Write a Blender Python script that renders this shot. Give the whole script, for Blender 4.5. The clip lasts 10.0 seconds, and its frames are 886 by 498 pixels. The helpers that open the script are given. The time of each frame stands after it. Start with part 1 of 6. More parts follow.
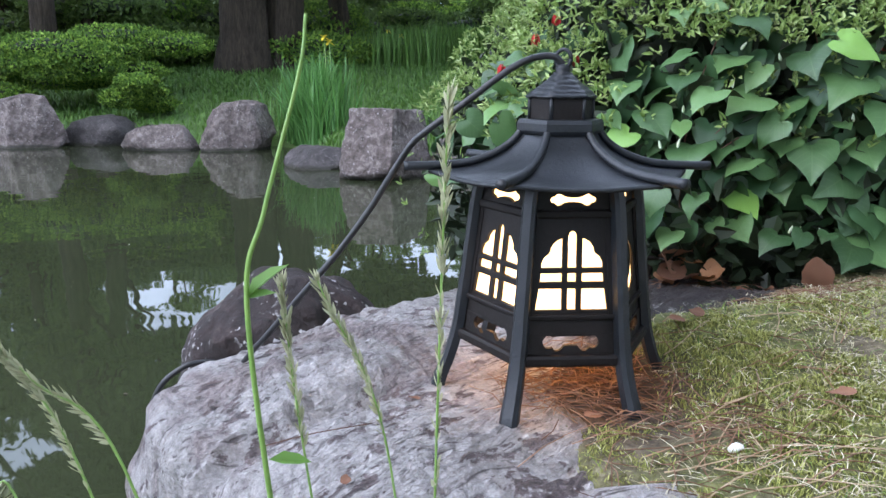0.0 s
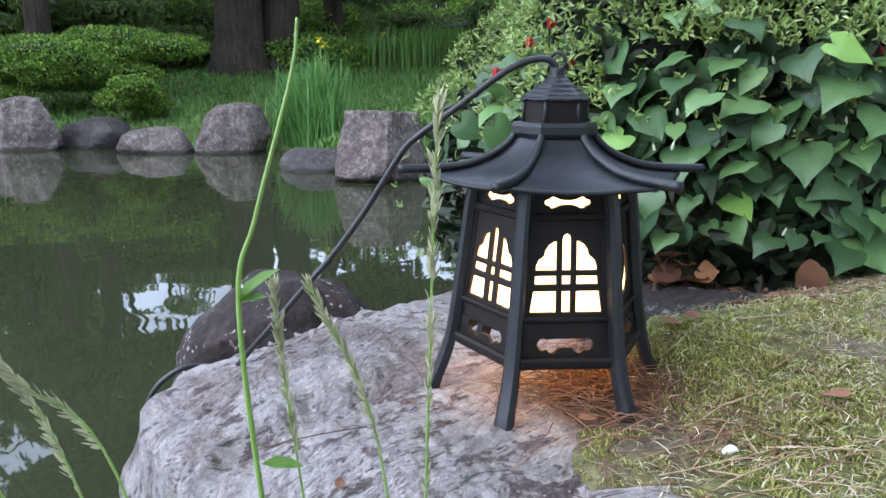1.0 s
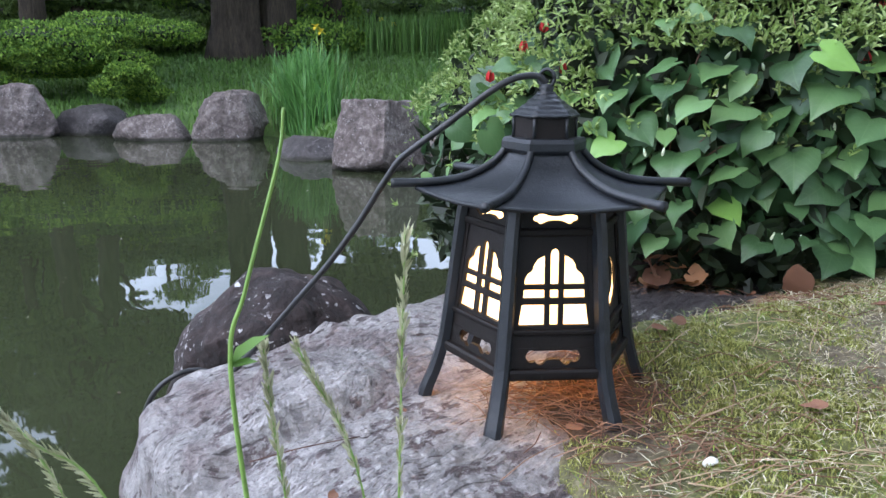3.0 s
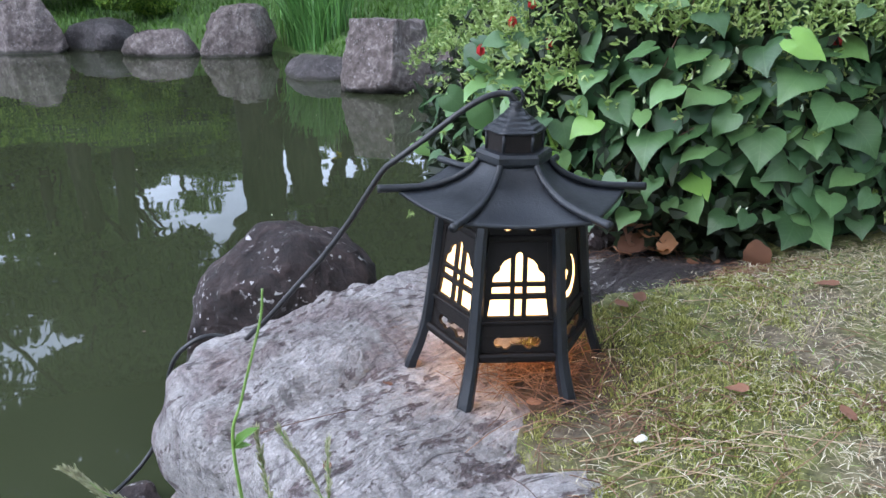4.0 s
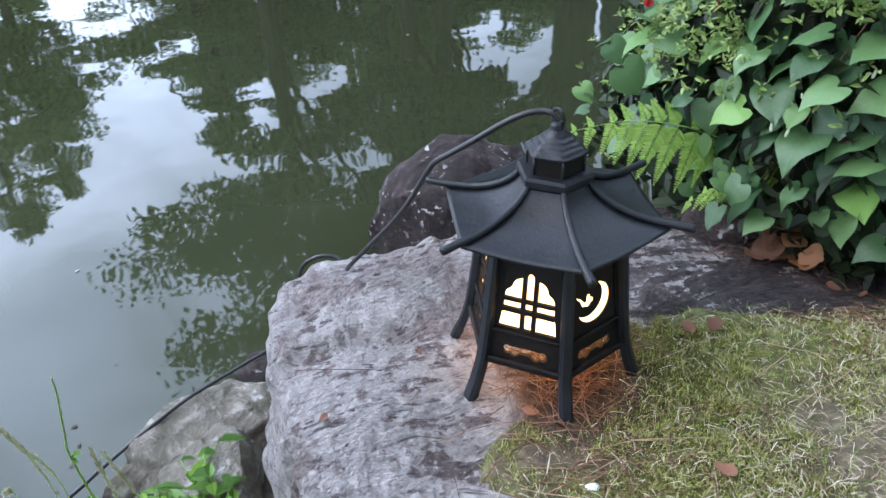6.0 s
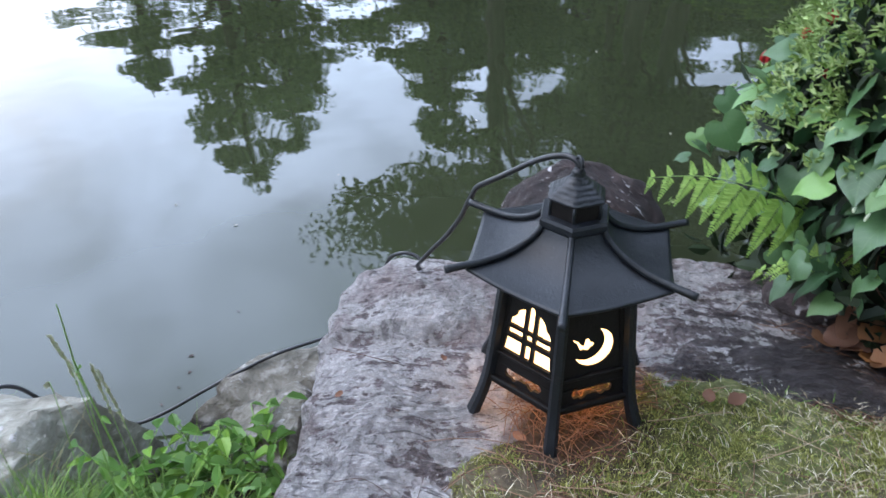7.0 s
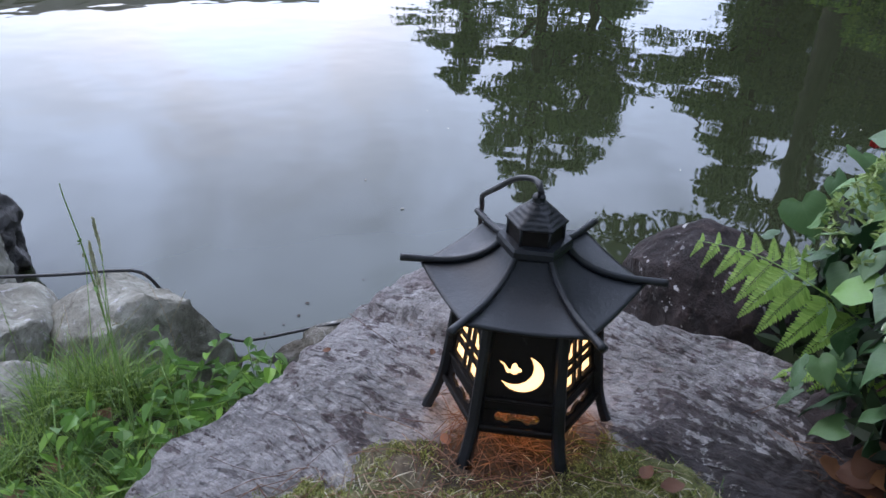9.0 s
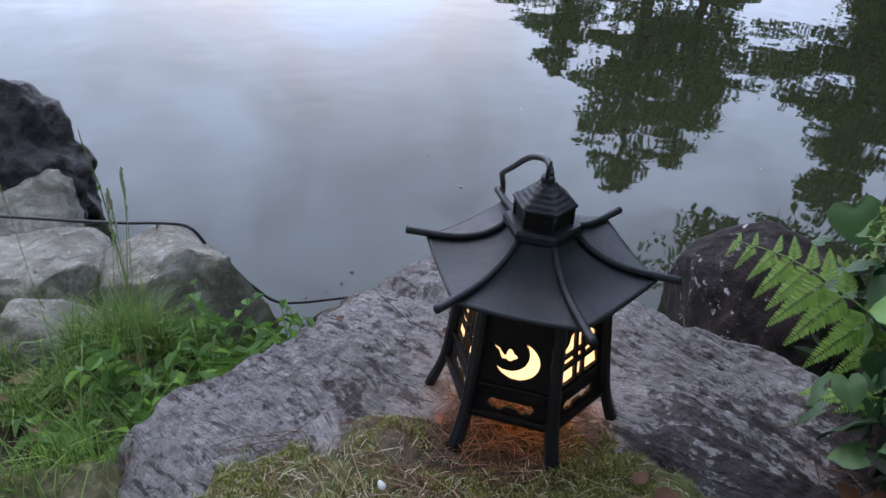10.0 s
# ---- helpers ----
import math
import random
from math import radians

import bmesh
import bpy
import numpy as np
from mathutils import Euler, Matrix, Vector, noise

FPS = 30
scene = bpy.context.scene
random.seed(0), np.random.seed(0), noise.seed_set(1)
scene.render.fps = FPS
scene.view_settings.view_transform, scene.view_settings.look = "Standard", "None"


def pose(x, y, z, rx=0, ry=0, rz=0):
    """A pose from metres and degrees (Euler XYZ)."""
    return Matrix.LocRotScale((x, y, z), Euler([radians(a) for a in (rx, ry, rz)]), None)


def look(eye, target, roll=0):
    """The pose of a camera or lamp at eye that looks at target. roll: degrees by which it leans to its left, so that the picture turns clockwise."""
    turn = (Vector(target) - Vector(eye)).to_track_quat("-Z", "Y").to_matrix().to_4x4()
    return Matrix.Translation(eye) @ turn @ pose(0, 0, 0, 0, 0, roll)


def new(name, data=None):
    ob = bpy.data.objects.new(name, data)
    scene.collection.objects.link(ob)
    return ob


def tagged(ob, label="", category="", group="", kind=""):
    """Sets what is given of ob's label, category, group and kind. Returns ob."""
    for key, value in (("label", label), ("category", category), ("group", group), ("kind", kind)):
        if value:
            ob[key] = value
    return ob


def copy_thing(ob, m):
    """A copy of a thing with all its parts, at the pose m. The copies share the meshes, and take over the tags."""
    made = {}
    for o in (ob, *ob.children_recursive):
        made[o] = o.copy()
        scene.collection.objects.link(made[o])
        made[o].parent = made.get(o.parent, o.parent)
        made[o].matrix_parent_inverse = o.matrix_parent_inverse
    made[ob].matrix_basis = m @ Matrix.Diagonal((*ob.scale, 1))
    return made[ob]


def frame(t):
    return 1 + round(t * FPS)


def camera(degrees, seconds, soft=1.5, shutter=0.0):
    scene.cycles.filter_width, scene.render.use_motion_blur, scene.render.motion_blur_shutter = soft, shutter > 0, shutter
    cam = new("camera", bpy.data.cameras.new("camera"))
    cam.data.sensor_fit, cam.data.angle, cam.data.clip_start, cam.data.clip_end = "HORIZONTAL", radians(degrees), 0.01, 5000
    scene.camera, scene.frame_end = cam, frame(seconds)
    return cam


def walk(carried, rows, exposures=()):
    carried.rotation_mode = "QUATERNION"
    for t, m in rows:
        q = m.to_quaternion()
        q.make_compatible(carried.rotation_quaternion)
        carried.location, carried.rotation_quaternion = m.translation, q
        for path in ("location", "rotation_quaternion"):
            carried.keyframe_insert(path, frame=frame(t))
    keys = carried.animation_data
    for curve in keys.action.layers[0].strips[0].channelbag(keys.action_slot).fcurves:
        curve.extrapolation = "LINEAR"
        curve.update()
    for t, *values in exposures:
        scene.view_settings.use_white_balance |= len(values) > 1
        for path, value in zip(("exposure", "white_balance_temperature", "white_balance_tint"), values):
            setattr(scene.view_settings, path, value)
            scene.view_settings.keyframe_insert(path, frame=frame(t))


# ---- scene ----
cam = camera(64.05, 10.0, 1.5, 0.3)
# seconds, eye (x, y, z), yaw, pitch, lean
ROWS = [
    (0, -0.1633, -0.6696, 0.2929, -4.63, -13.33, 0.35),
    (0.5, -0.1642, -0.6706, 0.2935, -4.58, -13.44, 0.34),
    (1, -0.1622, -0.6696, 0.2934, -4.98, -13.15, 0.36),
    (1.5, -0.1622, -0.6700, 0.2926, -5.38, -12.71, 0.48),
    (2, -0.1625, -0.6698, 0.2923, -5.44, -12.63, 0.52),
    (2.2, -0.1618, -0.6704, 0.2961, -5.44, -12.86, 0.50),
    (3.3, -0.1495, -0.6899, 0.3489, -4.72, -15.89, 0.29),
    (3.5, -0.1414, -0.7095, 0.3739, -4.31, -17.42, 0.18),
    (4, -0.1271, -0.7417, 0.4404, -4.05, -21.82, 0.29),
    (4.5, -0.1071, -0.7489, 0.5217, -0.82, -26.10, 0.33),
    (5, -0.0185, -0.7467, 0.5697, 6.06, -29.45, -0.05),
    (5.5, 0.0609, -0.7014, 0.5795, 13.01, -31.51, 0.56),
    (5.7, 0.0963, -0.6808, 0.5875, 17.35, -32.67, -0.98),
    (6.8, 0.2930, -0.6002, 0.6336, 36.91, -34.00, -0.10),
    (7, 0.3319, -0.5899, 0.6442, 41.57, -33.26, -0.98),
    (7.5, 0.4354, -0.5211, 0.6597, 51.12, -32.41, -1.28),
    (8, 0.4984, -0.4578, 0.6578, 58.01, -32.64, 0.19),
    (8.5, 0.5386, -0.4086, 0.6500, 64.93, -32.53, 1.54),
    (9, 0.5710, -0.3575, 0.6395, 66.51, -31.14, 1.65),
    (9.5, 0.5914, -0.2977, 0.6500, 70.46, -32.16, 2.29),
    (10, 0.5831, -0.2693, 0.6244, 74.44, -32.86, 2.36),
]
walk(cam, [(t, pose(x, y, z, 90 + pitch, 0, yaw) @ pose(0, 0, 0, 0, 0, lean)) for t, x, y, z, yaw, pitch, lean in ROWS],
     exposures=[(0, 0.78, 7000, 15), (4, 0.72, 7000, 15), (5.5, 0.70, 6950, 14), (7, 0.50, 6850, 14), (8.5, 0.14, 6850, 18), (10, -0.42, 6900, 19)])


WATER = -0.344
rng = np.random.default_rng(7)

# ---- world and light ----
world = bpy.data.worlds.new("dusk_sky")
scene.world = world
world.use_nodes = True
wn, wl = world.node_tree.nodes, world.node_tree.links
wn.clear()
sky = wn.new("ShaderNodeTexSky")
sky.sky_type, sky.sun_disc = "NISHITA", False
sky.sun_elevation, sky.sun_rotation = radians(11), radians(-82)
sky.dust_density, sky.air_density = 0.6, 1.0
way = wn.new("ShaderNodeTexCoord")
cloud = wn.new("ShaderNodeTexNoise")
wl.new(way.outputs["Generated"], cloud.inputs["Vector"])
cloud.inputs["Scale"].default_value, cloud.inputs["Detail"].default_value = 4.5, 5.0
cloud.inputs["Distortion"].default_value = 0.6
cover = wn.new("ShaderNodeValToRGB")
cover.color_ramp.elements[0].position, cover.color_ramp.elements[1].position = 0.38, 0.62
cover.color_ramp.elements[0].color, cover.color_ramp.elements[1].color = (0.58, 0.58, 0.58, 1), (0.96, 0.96, 0.96, 1)
veil = wn.new("ShaderNodeMix")
veil.data_type = "RGBA"
veil.inputs["B"].default_value = (15.7, 20.4, 28.8, 1)
back = wn.new("ShaderNodeBackground")
back.inputs["Strength"].default_value = 0.14
wout = wn.new("ShaderNodeOutputWorld")
toward = wn.new("ShaderNodeVectorMath")
toward.operation = "DOT_PRODUCT"
toward.inputs[1].default_value = (-0.97, 0.0, 0.24)
wl.new(way.outputs["Generated"], toward.inputs[0])
glow = wn.new("ShaderNodeMapRange")
glow.interpolation_type = "SMOOTHSTEP"
glow.inputs["From Min"].default_value, glow.inputs["From Max"].default_value = 0.30, 1.0
glow.inputs["To Min"].default_value, glow.inputs["To Max"].default_value = 0.107, 0.222
wl.new(toward.outputs["Value"], glow.inputs["Value"])
wl.new(glow.outputs["Result"], back.inputs["Strength"])
wl.new(cloud.outputs["Fac"], cover.inputs["Fac"])
wl.new(cover.outputs["Color"], veil.inputs["Factor"])
wl.new(sky.outputs["Color"], veil.inputs["A"])
wl.new(veil.outputs["Result"], back.inputs["Color"])
wl.new(back.outputs["Background"], wout.inputs["Surface"])

sun_data = bpy.data.lights.new("sun", "SUN")
sun_data.energy, sun_data.angle, sun_data.color = 1.1, radians(50), (1.0, 0.86, 0.70)
sun = new("sun", sun_data)
sun.matrix_world = look((-5, -3.5, 8), (0, 0, 0))


# ---- materials ----
def nodes_of(name):
    m = bpy.data.materials.new(name)
    m.use_nodes = True
    n, l = m.node_tree.nodes, m.node_tree.links
    return m, n, l, n["Principled BSDF"], n["Material Output"]


def mapped(n, l, stretch=(1, 1, 1), turn=(0, 0, 0)):
    co = n.new("ShaderNodeTexCoord")
    mp = n.new("ShaderNodeMapping")
    mp.inputs["Scale"].default_value = stretch
    mp.inputs["Rotation"].default_value = [radians(a) for a in turn]
    l.new(co.outputs["Object"], mp.inputs["Vector"])
    return mp.outputs["Vector"]


def noise_node(n, l, vec, scale, detail=6.0, rough=0.6, twist=0.0):
    t = n.new("ShaderNodeTexNoise")
    t.inputs["Scale"].default_value, t.inputs["Detail"].default_value = scale, detail
    t.inputs["Roughness"].default_value, t.inputs["Distortion"].default_value = rough, twist
    l.new(vec, t.inputs["Vector"])
    return t.outputs["Fac"]


def ramp(n, l, fac, stops):
    r = n.new("ShaderNodeValToRGB")
    while len(r.color_ramp.elements) < len(stops):
        r.color_ramp.elements.new(0.5)
    for e, (p, c) in zip(r.color_ramp.elements, stops):
        e.position, e.color = p, (*c, 1) if len(c) == 3 else c
    l.new(fac, r.inputs["Fac"])
    return r.outputs["Color"]


def blend(n, l, fac, a, b, kind="MIX"):
    m = n.new("ShaderNodeMix")
    m.data_type, m.blend_type = "RGBA", kind
    for sock, v in (("Factor", fac), ("A", a), ("B", b)):
        if hasattr(v, "links"):
            l.new(v, m.inputs[sock])
        else:
            m.inputs[sock].default_value = v if sock == "Factor" else (*v, 1)
    return m.outputs["Result"]


def bump(n, l, height, strength, distance, bsdf, under=None):
    b = n.new("ShaderNodeBump")
    b.inputs["Strength"].default_value, b.inputs["Distance"].default_value = strength, distance
    l.new(height, b.inputs["Height"])
    if under is not None:
        l.new(under, b.inputs["Normal"])
    l.new(b.outputs["Normal"], bsdf.inputs["Normal"])
    return b.outputs["Normal"]


def plain(name, c1, c2, scale, rough=0.7, depth=0.002, fine=6.0, metal=0.0, stretch=(1, 1, 1), strength=0.5):
    """Two-scale mottled surface."""
    m, n, l, p, _ = nodes_of(name)
    v = mapped(n, l, stretch)
    a = noise_node(n, l, v, scale, 5)
    b = noise_node(n, l, v, scale * fine, 5)
    c = blend(n, l, 0.4, a, b)
    l.new(ramp(n, l, c, [(0.32, c1), (0.68, c2)]), p.inputs["Base Color"])
    p.inputs["Roughness"].default_value, p.inputs["Metallic"].default_value = rough, metal
    bump(n, l, c, strength, depth, p)
    return m


def leafy(name, stops, rough=0.45, through_light=0.25, by="island", vein=0.0):
    """Leaf: colour varies leaf by leaf; some light passes through."""
    m, n, l, p, out = nodes_of(name)
    if by == "island":
        g = n.new("ShaderNodeNewGeometry")
        fac = g.outputs["Random Per Island"]
    else:
        g = n.new("ShaderNodeObjectInfo")
        fac = g.outputs["Random"]
    col = ramp(n, l, fac, stops)
    v = mapped(n, l)
    mott = noise_node(n, l, v, 60, 3)
    col = blend(n, l, mott, blend(n, l, 0.25, col, (0.0, 0.0, 0.0)), col)
    if vein:
        # pale midrib and slanting side veins, in the leaf's own axes
        co = n.new("ShaderNodeTexCoord")
        sep = n.new("ShaderNodeSeparateXYZ")
        l.new(co.outputs["Object"], sep.inputs["Vector"])

        def calc(op, a, b=0.0):
            k = n.new("ShaderNodeMath")
            k.operation = op
            for i, x in enumerate((a, b)):
                if hasattr(x, "links"):
                    l.new(x, k.inputs[i])
                else:
                    k.inputs[i].default_value = x
            return k.outputs["Value"]

        ax = calc("ABSOLUTE", sep.outputs["X"])
        slant = calc("PINGPONG", calc("SUBTRACT", sep.outputs["Y"], calc("MULTIPLY", ax, 0.9)), 0.085)
        lines = ramp(n, l, calc("MINIMUM", calc("MULTIPLY", ax, 0.6), slant), [(0.0, (vein, vein, vein)), (0.012, (0, 0, 0))])
        col = blend(n, l, lines, col, (0.32, 0.46, 0.22))
    l.new(col, p.inputs["Base Color"])
    p.inputs["Roughness"].default_value = rough
    bump(n, l, mott, 0.25, 0.002, p)
    t = n.new("ShaderNodeBsdfTranslucent")
    l.new(col, t.inputs["Color"])
    x = n.new("ShaderNodeMixShader")
    x.inputs["Fac"].default_value = through_light
    l.new(p.outputs["BSDF"], x.inputs[1])
    l.new(t.outputs["BSDF"], x.inputs[2])
    l.new(x.outputs["Shader"], out.inputs["Surface"])
    return m


def warped(n, l, vec, scale, amount):
    """Coordinates pushed about by a slow noise."""
    t = n.new("ShaderNodeTexNoise")
    t.inputs["Scale"].default_value, t.inputs["Detail"].default_value = scale, 2.0
    l.new(vec, t.inputs["Vector"])
    sub = n.new("ShaderNodeVectorMath")
    sub.operation = "SUBTRACT"
    sub.inputs[1].default_value = (0.5, 0.5, 0.5)
    l.new(t.outputs["Color"], sub.inputs[0])
    mul = n.new("ShaderNodeVectorMath")
    mul.operation = "SCALE"
    mul.inputs["Scale"].default_value = amount
    l.new(sub.outputs["Vector"], mul.inputs[0])
    add = n.new("ShaderNodeVectorMath")
    l.new(vec, add.inputs[0])
    l.new(mul.outputs["Vector"], add.inputs[1])
    return add.outputs["Vector"]


def stretched(n, l, vec, turn, size):
    mp = n.new("ShaderNodeMapping")
    mp.vector_type = "TEXTURE"
    mp.inputs["Rotation"].default_value = (0, 0, radians(turn))
    mp.inputs["Scale"].default_value = [1 / a for a in size]
    l.new(vec, mp.inputs["Vector"])
    return mp.outputs["Vector"]


def slab_material():
    """Folded grey schist: pale crust in flakes along the layers, crevice shade painted as dark lines, brown-violet bare
    patches.
    """
    m, n, l, p, _ = nodes_of("schist")
    v = mapped(n, l)
    w = warped(n, l, warped(n, l, v, 4.5, 0.10), 13, 0.030)
    patch = noise_node(n, l, w, 7.0, 5, 0.6, 0.4)
    bands = noise_node(n, l, stretched(n, l, w, 36, (9, 56, 50)), 1.0, 6, 0.6, 0.4)
    flakes = noise_node(n, l, stretched(n, l, w, 36, (30, 125, 90)), 1.0, 5, 0.62, 0.5)
    ripples = noise_node(n, l, stretched(n, l, w, 112, (26, 120, 60)), 1.0, 3, 0.5, 0.5)
    crust = noise_node(n, l, v, 58, 9, 0.74)
    speck = noise_node(n, l, v, 170, 4, 0.6, 0.3)
    grain = noise_node(n, l, v, 420, 3, 0.6)
    zone = noise_node(n, l, w, 10, 4, 0.55, 0.5)
    bare = ramp(n, l, blend(n, l, 0.5, bands, speck), [(0.36, (0.088, 0.062, 0.061)), (0.50, (0.185, 0.145, 0.143)), (0.62, (0.29, 0.242, 0.239))])
    brown = ramp(n, l, blend(n, l, 0.5, crust, speck), [(0.36, (0.080, 0.048, 0.046)), (0.62, (0.24, 0.165, 0.155))])
    pale = ramp(n, l, blend(n, l, 0.5, crust, blend(n, l, 0.5, speck, grain)), [(0.36, (0.250, 0.232, 0.224)), (0.50, (0.405, 0.378, 0.366)), (0.64, (0.64, 0.600, 0.582))])
    lay = blend(n, l, 0.34, blend(n, l, 0.42, crust, flakes), bands)
    lay = blend(n, l, 0.26, lay, zone)
    # the rock grows darker towards the landward end, with little crust
    co = n.new("ShaderNodeTexCoord")
    sep = n.new("ShaderNodeSeparateXYZ")
    l.new(warped(n, l, co.outputs["Object"], 14, 0.10), sep.inputs["Vector"])
    end = n.new("ShaderNodeMapRange")
    end.inputs["From Min"].default_value, end.inputs["From Max"].default_value = 0.02, 0.20
    end.inputs["To Min"].default_value, end.inputs["To Max"].default_value = 0.0, 0.105
    l.new(sep.outputs["X"], end.inputs["Value"])
    fewer = n.new("ShaderNodeMath")
    fewer.operation = "SUBTRACT"
    l.new(lay, fewer.inputs[0])
    l.new(end.outputs["Result"], fewer.inputs[1])
    lay = fewer.outputs["Value"]
    bare = blend(n, l, ramp(n, l, end.outputs["Result"], [(0.02, (0, 0, 0)), (0.095, (0.85, 0.85, 0.85))]), bare, (0.034, 0.028, 0.028))
    col = blend(n, l, ramp(n, l, lay, [(0.454, (0, 0, 0)), (0.466, (0.95, 0.95, 0.95))]), bare, pale)
    stain = ramp(n, l, patch, [(0.515, (0, 0, 0)), (0.60, (0.6, 0.6, 0.6))])
    col = blend(n, l, stain, col, brown)
    # dark colour in the low folds does the work of crevice shade
    cleft = ramp(n, l, lay, [(0.395, (0.85, 0.85, 0.85)), (0.425, (0, 0, 0))])
    col = blend(n, l, cleft, col, (0.042, 0.033, 0.034))
    col = blend(n, l, ramp(n, l, flakes, [(0.36, (0.65, 0.65, 0.65)), (0.40, (0, 0, 0))]), col, (0.090, 0.074, 0.074))
    wave = ramp(n, l, zone, [(0.50, (0, 0, 0)), (0.58, (1, 1, 1))])
    cut = ramp(n, l, ripples, [(0.38, (0.5, 0.5, 0.5)), (0.43, (0, 0, 0))])
    col = blend(n, l, blend(n, l, 1.0, wave, cut, "MULTIPLY"), col, (0.085, 0.070, 0.070))
    seam = noise_node(n, l, stretched(n, l, w, 36, (7, 80, 80)), 1.0, 4, 0.55, 0.6)
    col = blend(n, l, ramp(n, l, seam, [(0.34, (0.75, 0.75, 0.75)), (0.385, (0, 0, 0))]), col, (0.062, 0.048, 0.047))
    l.new(col, p.inputs["Base Color"])
    p.inputs["Roughness"].default_value = 0.66
    one = bump(n, l, bands, 0.9, 0.012, p)
    two = bump(n, l, lay, 1.0, 0.026, p, one)
    three = bump(n, l, blend(n, l, 0.5, flakes, seam), 1.0, 0.014, p, two)
    four = bump(n, l, speck, 0.6, 0.003, p, three)
    bump(n, l, grain, 0.4, 0.001, p, four)
    return m


def boulder_material(name, dark, mid, pale, spots=0.5, rough=0.75):
    """Weathered boulder with lichen specks in some areas."""
    m, n, l, p, _ = nodes_of(name)
    v = mapped(n, l)
    big = noise_node(n, l, v, 4.0, 6, 0.6, 0.5)
    fine = noise_node(n, l, v, 26, 7, 0.68, 0.3)
    lichen = noise_node(n, l, v, 70, 3, 0.5, 0.2)
    base = ramp(n, l, blend(n, l, 0.55, big, fine), [(0.36, dark), (0.5, mid), (0.64, pale)])
    drift = noise_node(n, l, v, 9.0, 4, 0.6, 0.5)
    where = ramp(n, l, drift, [(0.46, (0.0, 0.0, 0.0)), (0.60, (1, 1, 1))])
    dots = ramp(n, l, lichen, [(0.60, (0, 0, 0)), (0.65, (spots, spots, spots))])
    col = blend(n, l, blend(n, l, 1.0, where, dots, "MULTIPLY"), base, (0.55, 0.52, 0.52))
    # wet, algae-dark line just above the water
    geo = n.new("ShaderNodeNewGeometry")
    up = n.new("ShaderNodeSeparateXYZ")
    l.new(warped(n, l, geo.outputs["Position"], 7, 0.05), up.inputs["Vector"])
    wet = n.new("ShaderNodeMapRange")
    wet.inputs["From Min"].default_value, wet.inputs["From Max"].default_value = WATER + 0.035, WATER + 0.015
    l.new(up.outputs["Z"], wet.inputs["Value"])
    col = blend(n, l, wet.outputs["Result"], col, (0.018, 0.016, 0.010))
    crack = noise_node(n, l, stretched(n, l, warped(n, l, v, 3, 0.5), 25, (5, 1.6, 2.2)), 1.0, 5, 0.6, 0.6)
    col = blend(n, l, ramp(n, l, crack, [(0.36, (0.8, 0.8, 0.8)), (0.41, (0, 0, 0))]), col, dark)
    l.new(col, p.inputs["Base Color"])
    p.inputs["Roughness"].default_value = rough
    one = bump(n, l, big, 0.7, 0.06, p)
    two = bump(n, l, fine, 0.9, 0.022, p, one)
    bump(n, l, lichen, 0.4, 0.003, p, two)
    return m


def water_material():
    m, n, l, p, _ = nodes_of("pond_water")
    v = mapped(n, l)
    murk = noise_node(n, l, v, 0.8, 4)
    l.new(ramp(n, l, murk, [(0.3, (0.022, 0.027, 0.0135)), (0.7, (0.031, 0.037, 0.019))]), p.inputs["Base Color"])
    p.inputs["Roughness"].default_value, p.inputs["IOR"].default_value = 0.02, 1.333
    p.inputs["Specular IOR Level"].default_value = 0.65
    slow = noise_node(n, l, v, 2.2, 2, 0.5)
    quick = noise_node(n, l, v, 7.5, 1, 0.5)
    one = bump(n, l, slow, 0.10, 0.03, p)
    bump(n, l, quick, 0.05, 0.010, p, one)
    return m


